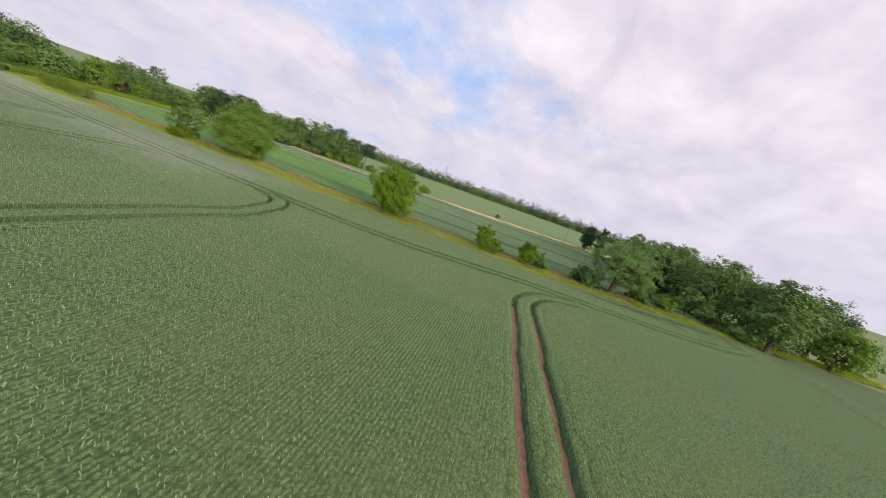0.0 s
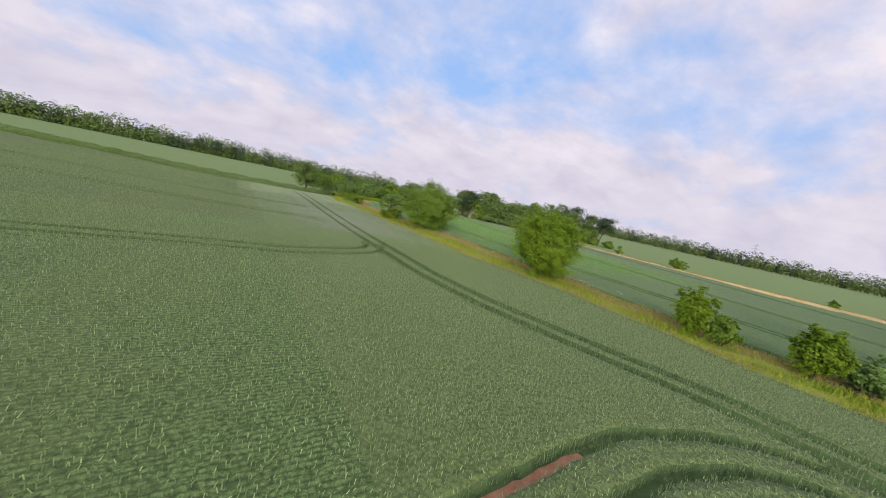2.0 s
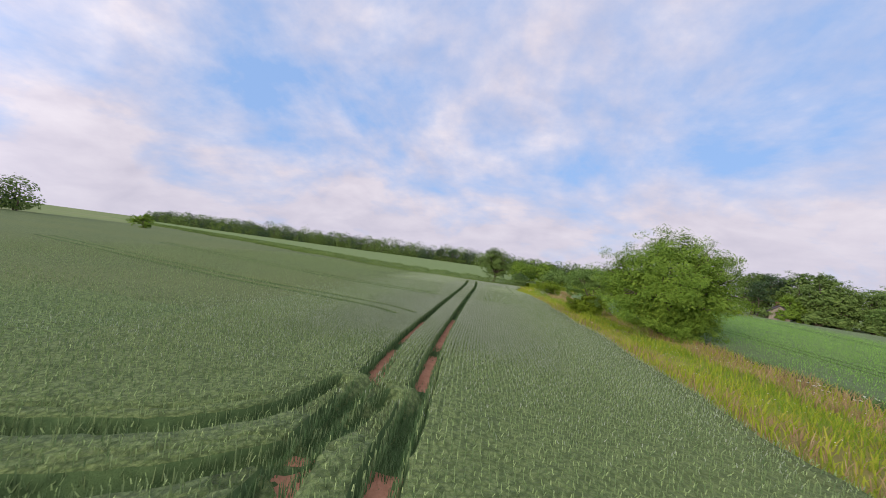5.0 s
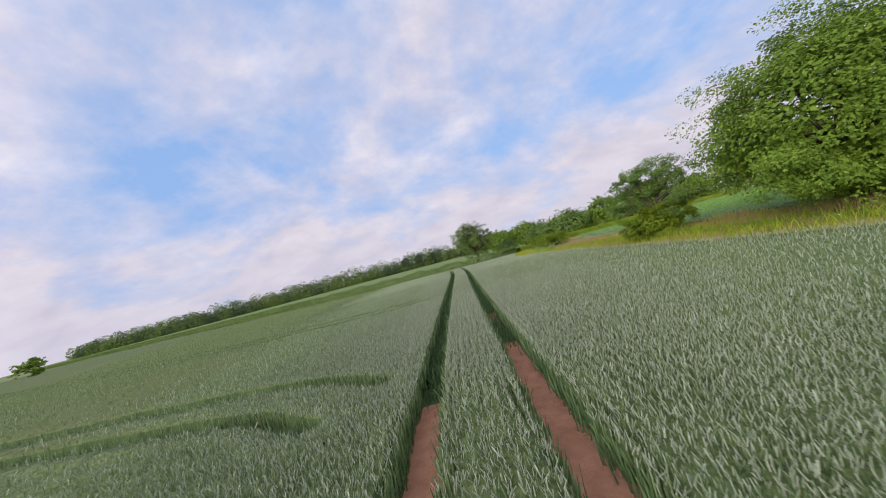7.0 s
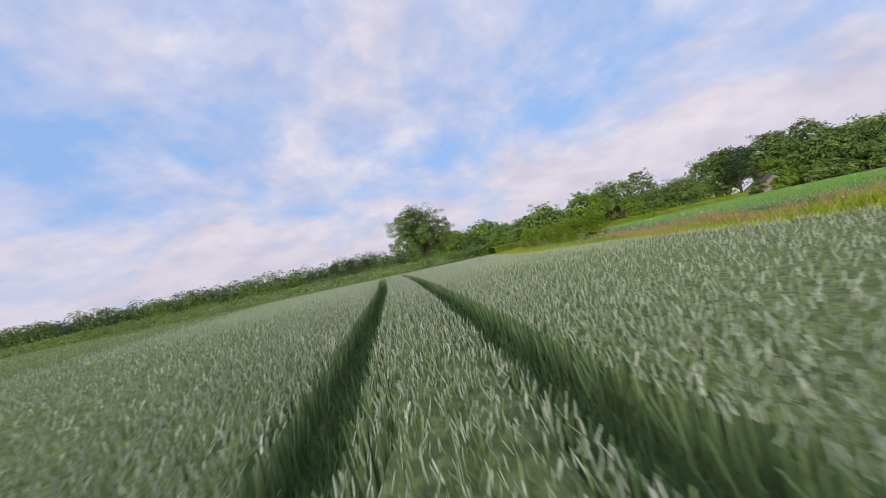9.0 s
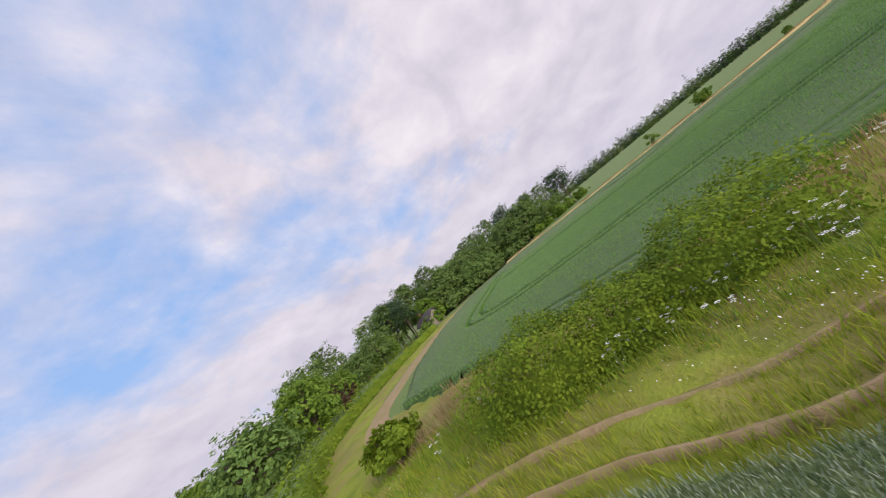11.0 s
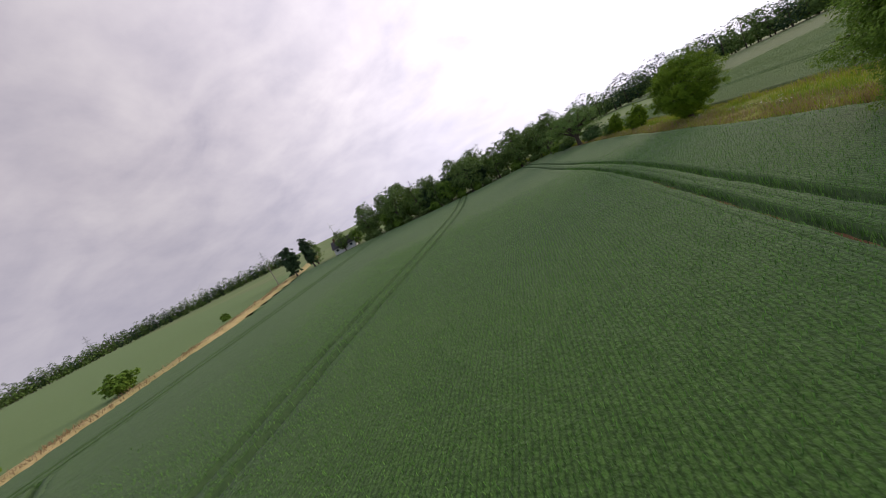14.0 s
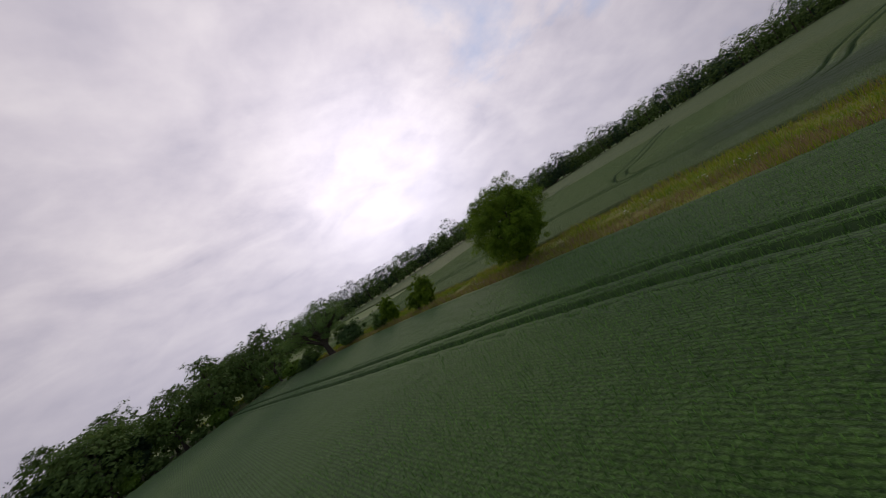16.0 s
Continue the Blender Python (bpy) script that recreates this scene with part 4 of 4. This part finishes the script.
def along(pts, gap, depth, rows, seed, size=1.0):
    """Places in a few staggered rows along a bent line, the wood lying to its left."""
    rng = random.Random(seed)
    p = np.array(pts, float)
    out = []
    for (x0, y0), (x1, y1) in zip(p[:-1], p[1:]):
        ln = math.hypot(x1 - x0, y1 - y0)
        n = max(1, int(ln / gap))
        for r in range(rows):
            for i in range(n):
                s = (i + 0.5 * (r % 2) + rng.uniform(-0.3, 0.3)) / n
                o = r * depth + rng.uniform(-0.25, 0.25) * depth
                out.append((x0 + (x1 - x0) * s - (y1 - y0) / ln * o, y0 + (y1 - y0) * s + (x1 - x0) / ln * o, size * (1 + 0.08 * r)))
    return out


K1 = tree("tree", "large dense woodland oak in dark summer leaf", 46, 112, 12.5, 11.5, 0.2, 4600, 0.42, 46, L_WOOD, 61, radius=0.4, limbs=6, core=0.74)
K2 = tree("tree", "tall dark woodland tree in summer leaf", 57, 115, 13.5, 9.5, 0.2, 4200, 0.42, 40, L_WOOD, 62, radius=0.4, limbs=6, core=0.74)
K3 = tree("tree", "rounded woodland ash in mid green leaf", 30, 101, 9.2, 10.5, 0.3, 4200, 0.42, 40, L_OAK, 63, radius=0.35, limbs=8, core=0.74)
K4 = tree("tree", "bright green woodland maple", 18, 98, 7.6, 10.0, 0.2, 4200, 0.42, 40, L_ASH, 64, radius=0.35, limbs=6, core=0.74)
K5 = pine("pine_tree", "dark Scots pine with flat needle plates", 103, 64, 12.0, 9.0, 65)
pine("pine_tree", "leaning dark Scots pine on a pale bare trunk", 106, 46.5, 12.6, 9.5, 66, bare=0.55, lean=2.6, leaves=3600)
K7 = tree("conifer", "dark pointed conifer in a shelter belt", 62, -84, 11.5, 5.0, 0.3, 2600, 0.6, 34, L_PINE, 67, radius=0.25, limbs=4, core=0.62)
B1 = bush("bush", "dark understorey bush at a wood's edge", 78, 94, 3.6, 6.0, L_OAK, 68, 1100, 0.5, lobes=12)
B2 = bush("bush", "dense green understorey bush at a wood's edge", 98, 68, 3.2, 6.5, L_WOOD, 69, 1100, 0.5, lobes=12)
leafy = [K1, K1, K2, K2, K3, K1, K4]
wood("trees of the north-east wood", along([(107, 53), (103, 59), (97, 74), (85, 90), (66, 104)], 5.2, -7.0, 3, 71, 0.98), leafy + [K5], 1)
wood("bushes of the north-east wood", along([(109, 44), (100, 57), (94, 72), (82, 87), (66, 99)], 4.5, 3, 1, 73, 1.0), [B1, B2], 3)
wood("trees behind the lane", along([(60, 108), (40, 107)], 6.0, -7, 2, 70, 0.72), [K1, K3, K3, K1], 15)
wood("trees behind the lane", along([(64, 104), (50, 108), (34, 106), (20, 101), (8, 104), (-4, 114)], 5.5, -7, 2, 74, 0.74), [K1, K3, K4, K3], 4)
wood("trees of the south wood", along([(16, -83), (30, -79), (45, -73), (60, -72), (80, -76), (93, -78)], 5.4, -7.0, 3, 75, 0.90), [K1, K2, K2, K3], 5)
wood("conifers of the south wood", along([(42, -75), (66, -73)], 4.2, -4, 2, 76, 0.78), [K7], 6)
wood("bushes of the south wood", along([(15, -79.5), (30, -75.5), (45, -69.5), (60, -69), (80, -73), (96, -75)], 5.0, -3, 1, 77, 0.8), [B1, B2], 7)
wood("trees round the farmhouse", along([(98, -84), (124, -80)], 7, -7, 1, 84, 0.7), [K3, K4, K2], 14)


def far_wood(name, label, places, seed, leaves=460, size=1.05, tall=11.5, ground=0.0):
    """A distant belt of many trees grown into one another: trunks, and crowns of leaf sprays down to the ground."""
    rng = np.random.default_rng(seed)
    p, face, hue, tubes = [], [], [], []
    for x, y, s in places:
        h, w = tall * s * rng.uniform(0.66, 1.24), 10.5 * s * rng.uniform(0.85, 1.2)
        lobes = 15
        d = rng.normal(size=(lobes, 3))
        d /= np.linalg.norm(d, axis=1, keepdims=True)
        c = d * rng.uniform(0.5, 0.9, (lobes, 1)) * np.array([w / 2, w / 2, h / 2])
        k = rng.integers(0, lobes, leaves)
        q = c[k] + rng.normal(size=(leaves, 3)) * w * np.array([0.085, 0.085, 0.06])
        q[:, 2] = np.maximum(q[:, 2] + h / 2, rng.uniform(0.2, 1.2, leaves))
        skirt = rng.uniform(0, 1, leaves) < 0.33
        around = rng.uniform(0, 2 * math.pi, leaves)
        hem = np.stack([np.cos(around) * w * 0.5, np.sin(around) * w * 0.5, rng.uniform(0.1, 0.45, leaves) * h], 1) * rng.uniform(0.8, 1.08, (leaves, 1))
        q = np.where(skirt[:, None], hem, q)
        dome = rng.normal(size=(leaves, 3))
        dome /= np.linalg.norm(dome, axis=1, keepdims=True)
        dome = dome * np.array([w * 0.44, w * 0.44, h * 0.42]) + np.array([0, 0, h * 0.48])
        q = np.where((rng.uniform(0, 1, leaves) < 0.5)[:, None], dome, q)
        p.append(q + np.array([x, y, ground]))
        face.append((q - np.array([0, 0, h * 0.4])) / w * 2)
        hue.append(np.full(leaves, rng.choice(3, p=(0.45, 0.3, 0.25))))
        tubes.append(tube([(x, y, -0.2), (x + 0.2, y, ground + h * 0.4), (x, y, ground + h * 0.75)], [0.35, 0.25, 0.08], 5))
    v, f = leaf_quads(np.concatenate(p), size, rng, np.concatenate(face))
    tv, tf = join_tubes(tubes)
    idx = np.concatenate([np.concatenate(hue), np.full(len(tf), 3)])
    ob = new(name, mesh_of(name, np.concatenate([v, np.array(tv)]), np.concatenate([f, np.array(tf) + len(v)]), [L_WOOD, L_PINE, L_WOOD, M_BARK], idx))
    return tagged(ob, label, "wood", kind="stuff")


far_wood("far_wood", "dense mixed wood closing the wheat field", along([(30, -200), (-50, -196), (-120, -160), (-185, -90), (-215, 20), (-230, 110)], 6.5, -7, 3, 79, 1.02), 9, 540, 1.15, 13.5)
far_wood("far_wood", "long dark green wood along the far fields", along([(110, 280), (-42, 292), (-150, 292), (-260, 304), (-420, 345)], 5.0, -7, 3, 81, 1.0), 11, 300, 1.4, 13.8, ground=0.2)
far_wood("far_wood", "low dark tree belt on the horizon beyond the wheat", along([(480, 300), (560, 120), (600, -60), (560, -280), (420, -420)], 6.0, -8, 3, 83, 0.85), 13, 180, 2.0, 22.0)
wood("pines of the far north wood", along([(-34, 288), (-62, 288)], 8, 7, 1, 82, 0.95), [K5], 12)
tree("conifer", "dark poplar-shaped conifer near a farmhouse", 113, -71, 13.2, 4.8, 0.3, 5200, 0.5, 40, L_PINE, 85, radius=0.3, limbs=4, core=0.62)
tree("conifer", "dark broad conifer near a farmhouse", 118.5, -66.5, 12.6, 7.2, 0.3, 5200, 0.5, 40, L_PINE, 86, radius=0.3, limbs=4, core=0.62)
tree("tree", "lone round oak in the far hedge", -156, 110, 6.5, 8.5, 0.4, 2600, 0.6, 30, L_OAK, 87, radius=0.3, limbs=5)
tree("copper_beech", "small copper-leaved beech by the lane", 35.5, 99.5, 5.0, 4.6, 0.4, 1800, 0.5, 20, L_COPPER, 88, radius=0.2, limbs=5)


# ---- hedges ----
def hedge(name, label, pts, width, height, mat, seed, density=26, size=0.3, heart=1.0, uneven=1.0):
    rng = np.random.default_rng(seed)
    p = bend(pts, 10)
    ob = thing(name, 0, 0, label, "hedge")
    seg = np.hypot(*np.diff(p, axis=0).T)
    s = np.concatenate([[0], np.cumsum(seg)])
    n = int(s[-1] * density)
    a = rng.uniform(0, s[-1], n)
    x, y = np.interp(a, s, p[:, 0]), np.interp(a, s, p[:, 1])
    k = np.clip(np.searchsorted(s, a) - 1, 0, len(seg) - 1)
    d = (p[k + 1] - p[k]) / seg[k][:, None]
    w = rng.uniform(0, 2 * math.pi, n)
    bulge = 1 + uneven * (0.16 * np.sin(a * 0.9) + 0.1 * np.sin(a * 2.3 + 1))
    bulge = bulge * (1 + 0.13 * uneven * np.sin(a * 4.1 + 3 * w) * np.sin(a * 2.7 - 2 * w))
    side = np.clip(np.cos(w) * 1.35, -1, 1) * width / 2 * bulge
    up = np.clip(0.5 + np.sin(w) * 0.72, 0.02, 1) * height * bulge
    c = np.column_stack([x + d[:, 1] * side, y - d[:, 0] * side, up]) + rng.normal(0, 0.14, (n, 3))
    out = np.column_stack([d[:, 1] * np.cos(w), -d[:, 0] * np.cos(w), np.sin(w)])
    v, f = leaf_quads(c, size, rng, out)
    v[:, 2] = np.maximum(v[:, 2], 0.0)
    part_np("foliage", mesh_of("foliage", v, f, [mat]), ob)
    q = []
    dd = np.gradient(p, axis=0)
    dd /= np.linalg.norm(dd, axis=1, keepdims=True)
    for sx, z in ((-0.3, 0.0), (-0.27, 0.58), (0, 0.68), (0.27, 0.58), (0.3, 0.0)):
        q.append(np.column_stack([p[:, 0] + dd[:, 1] * sx * width * heart, p[:, 1] - dd[:, 0] * sx * width * heart, np.full(len(p), z * height * heart)]))
    core = np.stack(q, 1).reshape(-1, 3)
    i = np.arange(len(core)).reshape(len(p), 5)
    part_np("wood_core", mesh_of("wood_core", core, np.stack([i[:-1, :-1], i[1:, :-1], i[1:, 1:], i[:-1, 1:]], -1).reshape(-1, 4), [mat]), ob)
    return ob


hedge("hedge", "dense green hawthorn hedge at the wheat field's corner", [(-2.5, 75), (-7, 70.8), (-12, 68.4), (-22, 69.8), (-41, 75.8), (-60, 88.5)], 2.2, 1.55, L_WOOD, 91, 800, 0.17, 0.7, 0.6)
hedge("hedge", "long clipped green hawthorn hedge along the wheat field", [(-58, 87.2), (-101, 117), (-180, 160), (-320, 240)], 2.4, 1.6, L_WOOD, 94, 150, 0.36, 0.9, 0.35)
hedge("hedge", "thick green hedgerow on the grass margin", [(1.5, 55.5), (1.6, 59), (1.4, 62.5), (1.5, 66.8)], 2.6, 1.9, L_HEDGE, 92, 3400, 0.12, 0.8)
hedge("hedge", "clipped green hedge beside the farm lane", [(-1, 75.5), (8, 83), (20, 90.5), (38, 93), (60, 91)], 2.2, 2.0, L_HEDGE, 93, 60, 0.36)


# ---- margin plants ----
def grasses(name, label, x_of, y0, y1, count, tall, wide, mat, seed, category="grass", bare=None):
    rng = np.random.default_rng(seed)
    y = rng.uniform(y0, y1, count)
    u = rng.uniform(0.0, 1.0, count)
    x = x_of(y, u)
    if bare is not None:
        grown = line_distance(x, y, bare) > rng.uniform(0.45, 0.85, count)
        x, y = x[grown], y[grown]
        count = len(x)
    patch = 0.65 + 0.5 * np.sin(x * 0.9 + 1.3 * np.sin(y * 0.35)) * np.sin(y * 0.55 + 0.5 * x)
    h = tall * rng.uniform(0.45, 1.15, count) * np.clip(patch + 0.25, 0.35, 1.3)
    a = rng.uniform(0, math.pi, count)
    wx, wy = np.cos(a) * wide, np.sin(a) * wide
    lx, ly = rng.normal(0, 0.3, (2, count)) * h
    z0 = np.full(count, 0.08)
    q1 = np.stack([np.stack([x - wx, y - wy, z0], 1), np.stack([x + wx, y + wy, z0], 1), np.stack([x + lx * 0.4 + wx * 0.8, y + ly * 0.4 + wy * 0.8, 0.1 + h * 0.6], 1), np.stack([x + lx * 0.4 - wx * 0.8, y + ly * 0.4 - wy * 0.8, 0.1 + h * 0.6], 1)], 1)
    q2 = np.stack([q1[:, 3], q1[:, 2], np.stack([x + lx + wx * 0.2, y + ly + wy * 0.2, 0.1 + h], 1), np.stack([x + lx - wx * 0.2, y + ly - wy * 0.2, 0.1 + h], 1)], 1)
    v = np.concatenate([q1, q2], 1).reshape(-1, 3)
    ob = new(name, mesh_of(name, v, np.arange(len(v)).reshape(-1, 4), [mat]))
    return tagged(ob, label, category, kind="stuff")


def on_margin(lo, hi):
    return lambda y, u: near_edge(y) + (far_edge(y) - near_edge(y)) * (lo + (hi - lo) * u)


def off_tracks(y, u):
    x = near_edge(y) + 0.1 + u * 11.0
    for off in (0.9, 2.3):
        d = x - near_edge(y) - off
        x = np.where(np.abs(d) < 0.16, x + np.sign(d + 1e-6) * 0.2, x)
    return x


M_MEADOW = surface("lush_grass", [(0.15, (0.110, 0.215, 0.022)), (0.85, (0.260, 0.400, 0.045))], scale=0.5, island=0.6, translucent=0.3)
M_FLAX = surface("seeding_grass", [(0.2, (0.275, 0.189, 0.108)), (0.6, (0.367, 0.270, 0.135)), (0.9, (0.428, 0.359, 0.199))], scale=0.4, island=0.6, translucent=0.2)
grasses("tall_grass", "tall yellow-green meadow grass on the margin", off_tracks, 40, 76, 42000, 0.42, 0.012, M_GRASS, 101, bare=BARE_PATCH)
grasses("tall_grass", "tall yellow-green meadow grass on the margin", on_margin(0.0, 1.0), -110, 42, 30000, 0.62, 0.03, M_GRASS, 102)
grasses("seeding_grass", "brown seeding grass along the field edge", on_margin(0.55, 1.0), -60, 72, 20000, 0.7, 0.02, M_FLAX, 103, bare=BARE_PATCH)
grasses("seeding_grass", "brown seeding grass along the wheat", on_margin(0.0, 0.2), -60, 44, 4000, 0.6, 0.02, M_FLAX, 105)
grasses("meadow_grass", "lush bright green grass along the margin's middle", on_margin(0.3, 0.62), -70, 74, 20000, 0.55, 0.014, M_MEADOW, 106, bare=BARE_PATCH)
grasses("seeding_grass", "straw-coloured grass on the path between fields", lambda y, u: path_x(y) + (u - 0.5) * 4.2, -60, 72, 9000, 0.9, 0.05, M_FLAX, 104)


def cow_parsley(seed):
    rng = np.random.default_rng(seed)
    ob = thing("cow_parsley", -1.5 + seed * 0.7, 57 + seed * 2.6, "white-flowered cow parsley standing in long grass", "wild flower", "cow parsley on the margin")
    for k in range(5):
        top = np.array([rng.normal(0, 0.22), rng.normal(0, 0.22), rng.uniform(0.75, 1.15)])
        v, f = tube([(0, 0, 0.05), tuple(top * (0.5, 0.5, 0.55)), tuple(top)], [0.012, 0.009, 0.006], 5)
        stem = part_np("stem", mesh_of("stem", v, f, [M_STEM]), ob)
        vs, fs = [], []
        for j in range(9):
            r = 0.0 if j == 0 else rng.uniform(0.035, 0.075)
            w = j * 0.785 + rng.uniform(-0.2, 0.2)
            c = top + (r * math.cos(w), r * math.sin(w), rng.uniform(0.0, 0.03))
            o = len(vs)
            for q in range(6):
                g = q * math.pi / 3
                vs.append((c[0] + 0.022 * math.cos(g), c[1] + 0.022 * math.sin(g), c[2] + rng.uniform(-0.008, 0.008)))
            fs += [(o, o + 1, o + 2, o + 3), (o, o + 3, o + 4, o + 5)]
        part_np("flower_head", mesh_of("flower_head", vs, fs, [M_WHITE]), stem, "flat white umbel")
    return ob


heads = [cow_parsley(k) for k in range(3)]
rp = random.Random(7)
for k in range(64):
    y = rp.uniform(50, 69) if k < 46 else rp.uniform(-30, 50)
    x = float(near_edge(np.array(y))) + (rp.uniform(4.6, 6.2) if k < 38 else rp.uniform(6.4, 8.2))
    sc = rp.uniform(0.7, 1.1)
    m = pose(x, y, 0.05, 0, 0, rp.uniform(0, 360)) @ Matrix.Diagonal((sc, sc, sc, 1))
    copy_thing(heads[k % 3], m).matrix_basis = m


def small_flowers(seed, y0, y1, count, size):
    rng = np.random.default_rng(seed)
    y = rng.uniform(y0, y1, count)
    x = on_margin(0.15, 1.0)(y, rng.uniform(0, 1, count))
    keep = np.sin(x * 1.1 + y * 0.23) * np.sin(y * 0.31) > -0.15
    c = np.column_stack([x, y, rng.uniform(0.45, 0.75, count)])[keep]
    v, f = leaf_quads(c, size, rng, None, 2.0)
    return tagged(new("meadow_flowers", mesh_of("meadow_flowers", v, f, [M_WHITE])), "scattered small white meadow flowers in the margin", "wild flower", kind="stuff")


small_flowers(111, -60, 60, 5000, 0.055)
small_flowers(112, 44, 74, 1700, 0.045)


# ---- far things: pylons, turbines, poles, houses ----
def pylon(x, y, turn, height=36.0):
    ob = thing("pylon", x, y, "grey steel lattice electricity pylon far across the fields", "pylon", "electricity pylons", turn=turn)
    def wide(z):
        return 3.2 * (1 - z / height) + 0.5
    for sx, sy in ((1, 1), (1, -1), (-1, 1), (-1, -1)):
        v, f = tube([(sx * wide(0), sy * wide(0), -0.3), (sx * wide(height * 0.55) * 0.72, sy * wide(height * 0.55) * 0.72, height * 0.55), (0, 0, height)], [0.16, 0.13, 0.1], 4)
        part_np("leg", mesh_of("leg", v, f, [M_STEEL]), ob)
    braces = []
    zs = np.linspace(2, height * 0.92, 9)
    for a, b in zip(zs[:-1], zs[1:]):
        for s in (1, -1):
            k = 0.8
            braces.append(tube([(s * wide(a) * k, -wide(a) * k, a), (-s * wide(b) * k, -wide(b) * k, b)], [0.07, 0.07], 4))
            braces.append(tube([(wide(a) * k, s * wide(a) * k, a), (wide(b) * k, -s * wide(b) * k, b)], [0.07, 0.07], 4))
    v, f = join_tubes(braces)
    part_np("bracing", mesh_of("bracing", v, f, [M_STEEL]), ob)
    for z, w in ((height * 0.62, 7.0), (height * 0.76, 5.4), (height * 0.9, 4.2)):
        v, f = join_tubes([tube([(-w, 0, z), (0, 0, z + 0.9), (w, 0, z)], [0.08, 0.14, 0.08], 4), tube([(-w, 0, z), (0, 0, z - 0.3), (w, 0, z)], [0.08, 0.12, 0.08], 4)])
        part_np("crossarm", mesh_of("crossarm", v, f, [M_STEEL]), ob)
    return ob


for x, y, turn in ((637, -268, 30), (632, 149, 80), (456, -424, 40), (212, -538, 10)):
    pylon(x, y, turn)


def turbine(x, y, spin):
    ob = thing("wind_turbine", x, y, "white three-bladed wind turbine on the horizon", "wind turbine", "wind turbines", turn=40)
    v, f = tube([(0, 0, -0.5), (0, 0, 45)], [1.3, 0.8], 10)
    part_np("tower", mesh_of("tower", v, f, [M_WALLW], smooth=True), ob)
    v, f = tube([(0, -2.2, 45.4), (0, -1.5, 45.4), (0, 2.4, 45.4), (0, 2.8, 45.4)], [0.3, 1.0, 0.9, 0.2], 8)
    part_np("nacelle", mesh_of("nacelle", v, f, [M_WALLW], smooth=True), ob)
    for k in range(3):
        w = radians(spin + 120 * k)
        d = Vector((math.sin(w), 0, math.cos(w)))
        v, f = tube([Vector((0, -2, 45.4)) + d * r for r in (0.3, 4, 12, 20)], [0.5, 0.7, 0.45, 0.12], 6)
        part_np("blade", mesh_of("blade", v, f, [M_WALLW], smooth=True), ob)


turbine(768, -1147, 20)
turbine(1119, -829, 75)


def box(bm, x0, x1, y0, y1, z0, z1):
    m = Matrix.Translation(((x0 + x1) / 2, (y0 + y1) / 2, (z0 + z1) / 2)) @ Matrix.Diagonal((x1 - x0, y1 - y0, z1 - z0, 1))
    bmesh.ops.create_cube(bm, size=1, matrix=m)


def house(x, y, turn, long, deep, eaves, ridge, wall_mat, label):
    ob = thing("house", x, y, label, "house", turn=turn)
    bm = bmesh.new()
    box(bm, -long / 2, long / 2, -deep / 2, deep / 2, -0.2, eaves)
    for sx in (-1, 1):
        a = [bm.verts.new((sx * long / 2, -deep / 2, eaves)), bm.verts.new((sx * long / 2, deep / 2, eaves)), bm.verts.new((sx * long / 2, 0, ridge - 0.15))]
        bm.faces.new(a)
    wall = part("wall", bm, wall_mat, ob)
    bm = bmesh.new()
    for sy in (-1, 1):
        o = [(-long / 2 - 0.4, sy * (deep / 2 + 0.5), eaves - 0.25), (long / 2 + 0.4, sy * (deep / 2 + 0.5), eaves - 0.25), (long / 2 + 0.4, 0, ridge), (-long / 2 - 0.4, 0, ridge)]
        lo = [bm.verts.new(p) for p in o]
        hi = [bm.verts.new((p[0], p[1], p[2] + 0.2)) for p in o]
        bm.faces.new(lo)
        bm.faces.new(hi)
        for k in range(4):
            bm.faces.new((lo[k], lo[(k + 1) % 4], hi[(k + 1) % 4], hi[k]))
    roof = part("roof", bm, M_ROOF, ob, "dark slate roof")
    bm = bmesh.new()
    box(bm, long * 0.3, long * 0.3 + 0.9, -0.45, 0.45, ridge - 0.8, ridge + 1.1)
    part("chimney", bm, M_BRICK, roof)
    for k in range(int(long // 3)):
        wx = -long / 2 + 1.6 + k * 3
        for sy in (-1, 1):
            bm = bmesh.new()
            box(bm, wx - 0.5, wx + 0.5, sy * deep / 2 - 0.05, sy * deep / 2 + 0.05, eaves * 0.45, eaves * 0.8)
            part("window", bm, M_GLASS, wall, "dark window pane")
    return ob


house(105, -84, 20, 9, 5.5, 2.6, 5.2, M_WALLW, "long white farmhouse with a dark slate roof")
house(73, 96, 60, 6, 4.4, 2.2, 4.0, M_POLE, "small weathered wooden outbuilding at the wood's edge")
house(-180, -106, 20, 13, 8, 4.6, 8.4, M_BRICK, "brick house among the trees of a wood")


def pole(x, y, height=8.0):
    ob = thing("utility_pole", x, y, "weathered wooden utility pole with a crossarm", "utility pole", "utility poles")
    v, f = tube([(0, 0, -0.3), (0, 0, height)], [0.17, 0.12], 8)
    post = part_np("post", mesh_of("post", v, f, [M_POLE], smooth=True), ob)
    bm = bmesh.new()
    box(bm, -0.9, 0.9, -0.06, 0.06, height - 0.7, height - 0.55)
    part("crossarm", bm, M_POLE, post)


for x, y in ((119.5, -57), (300, 60), (330, -40)):
    pole(x, y)
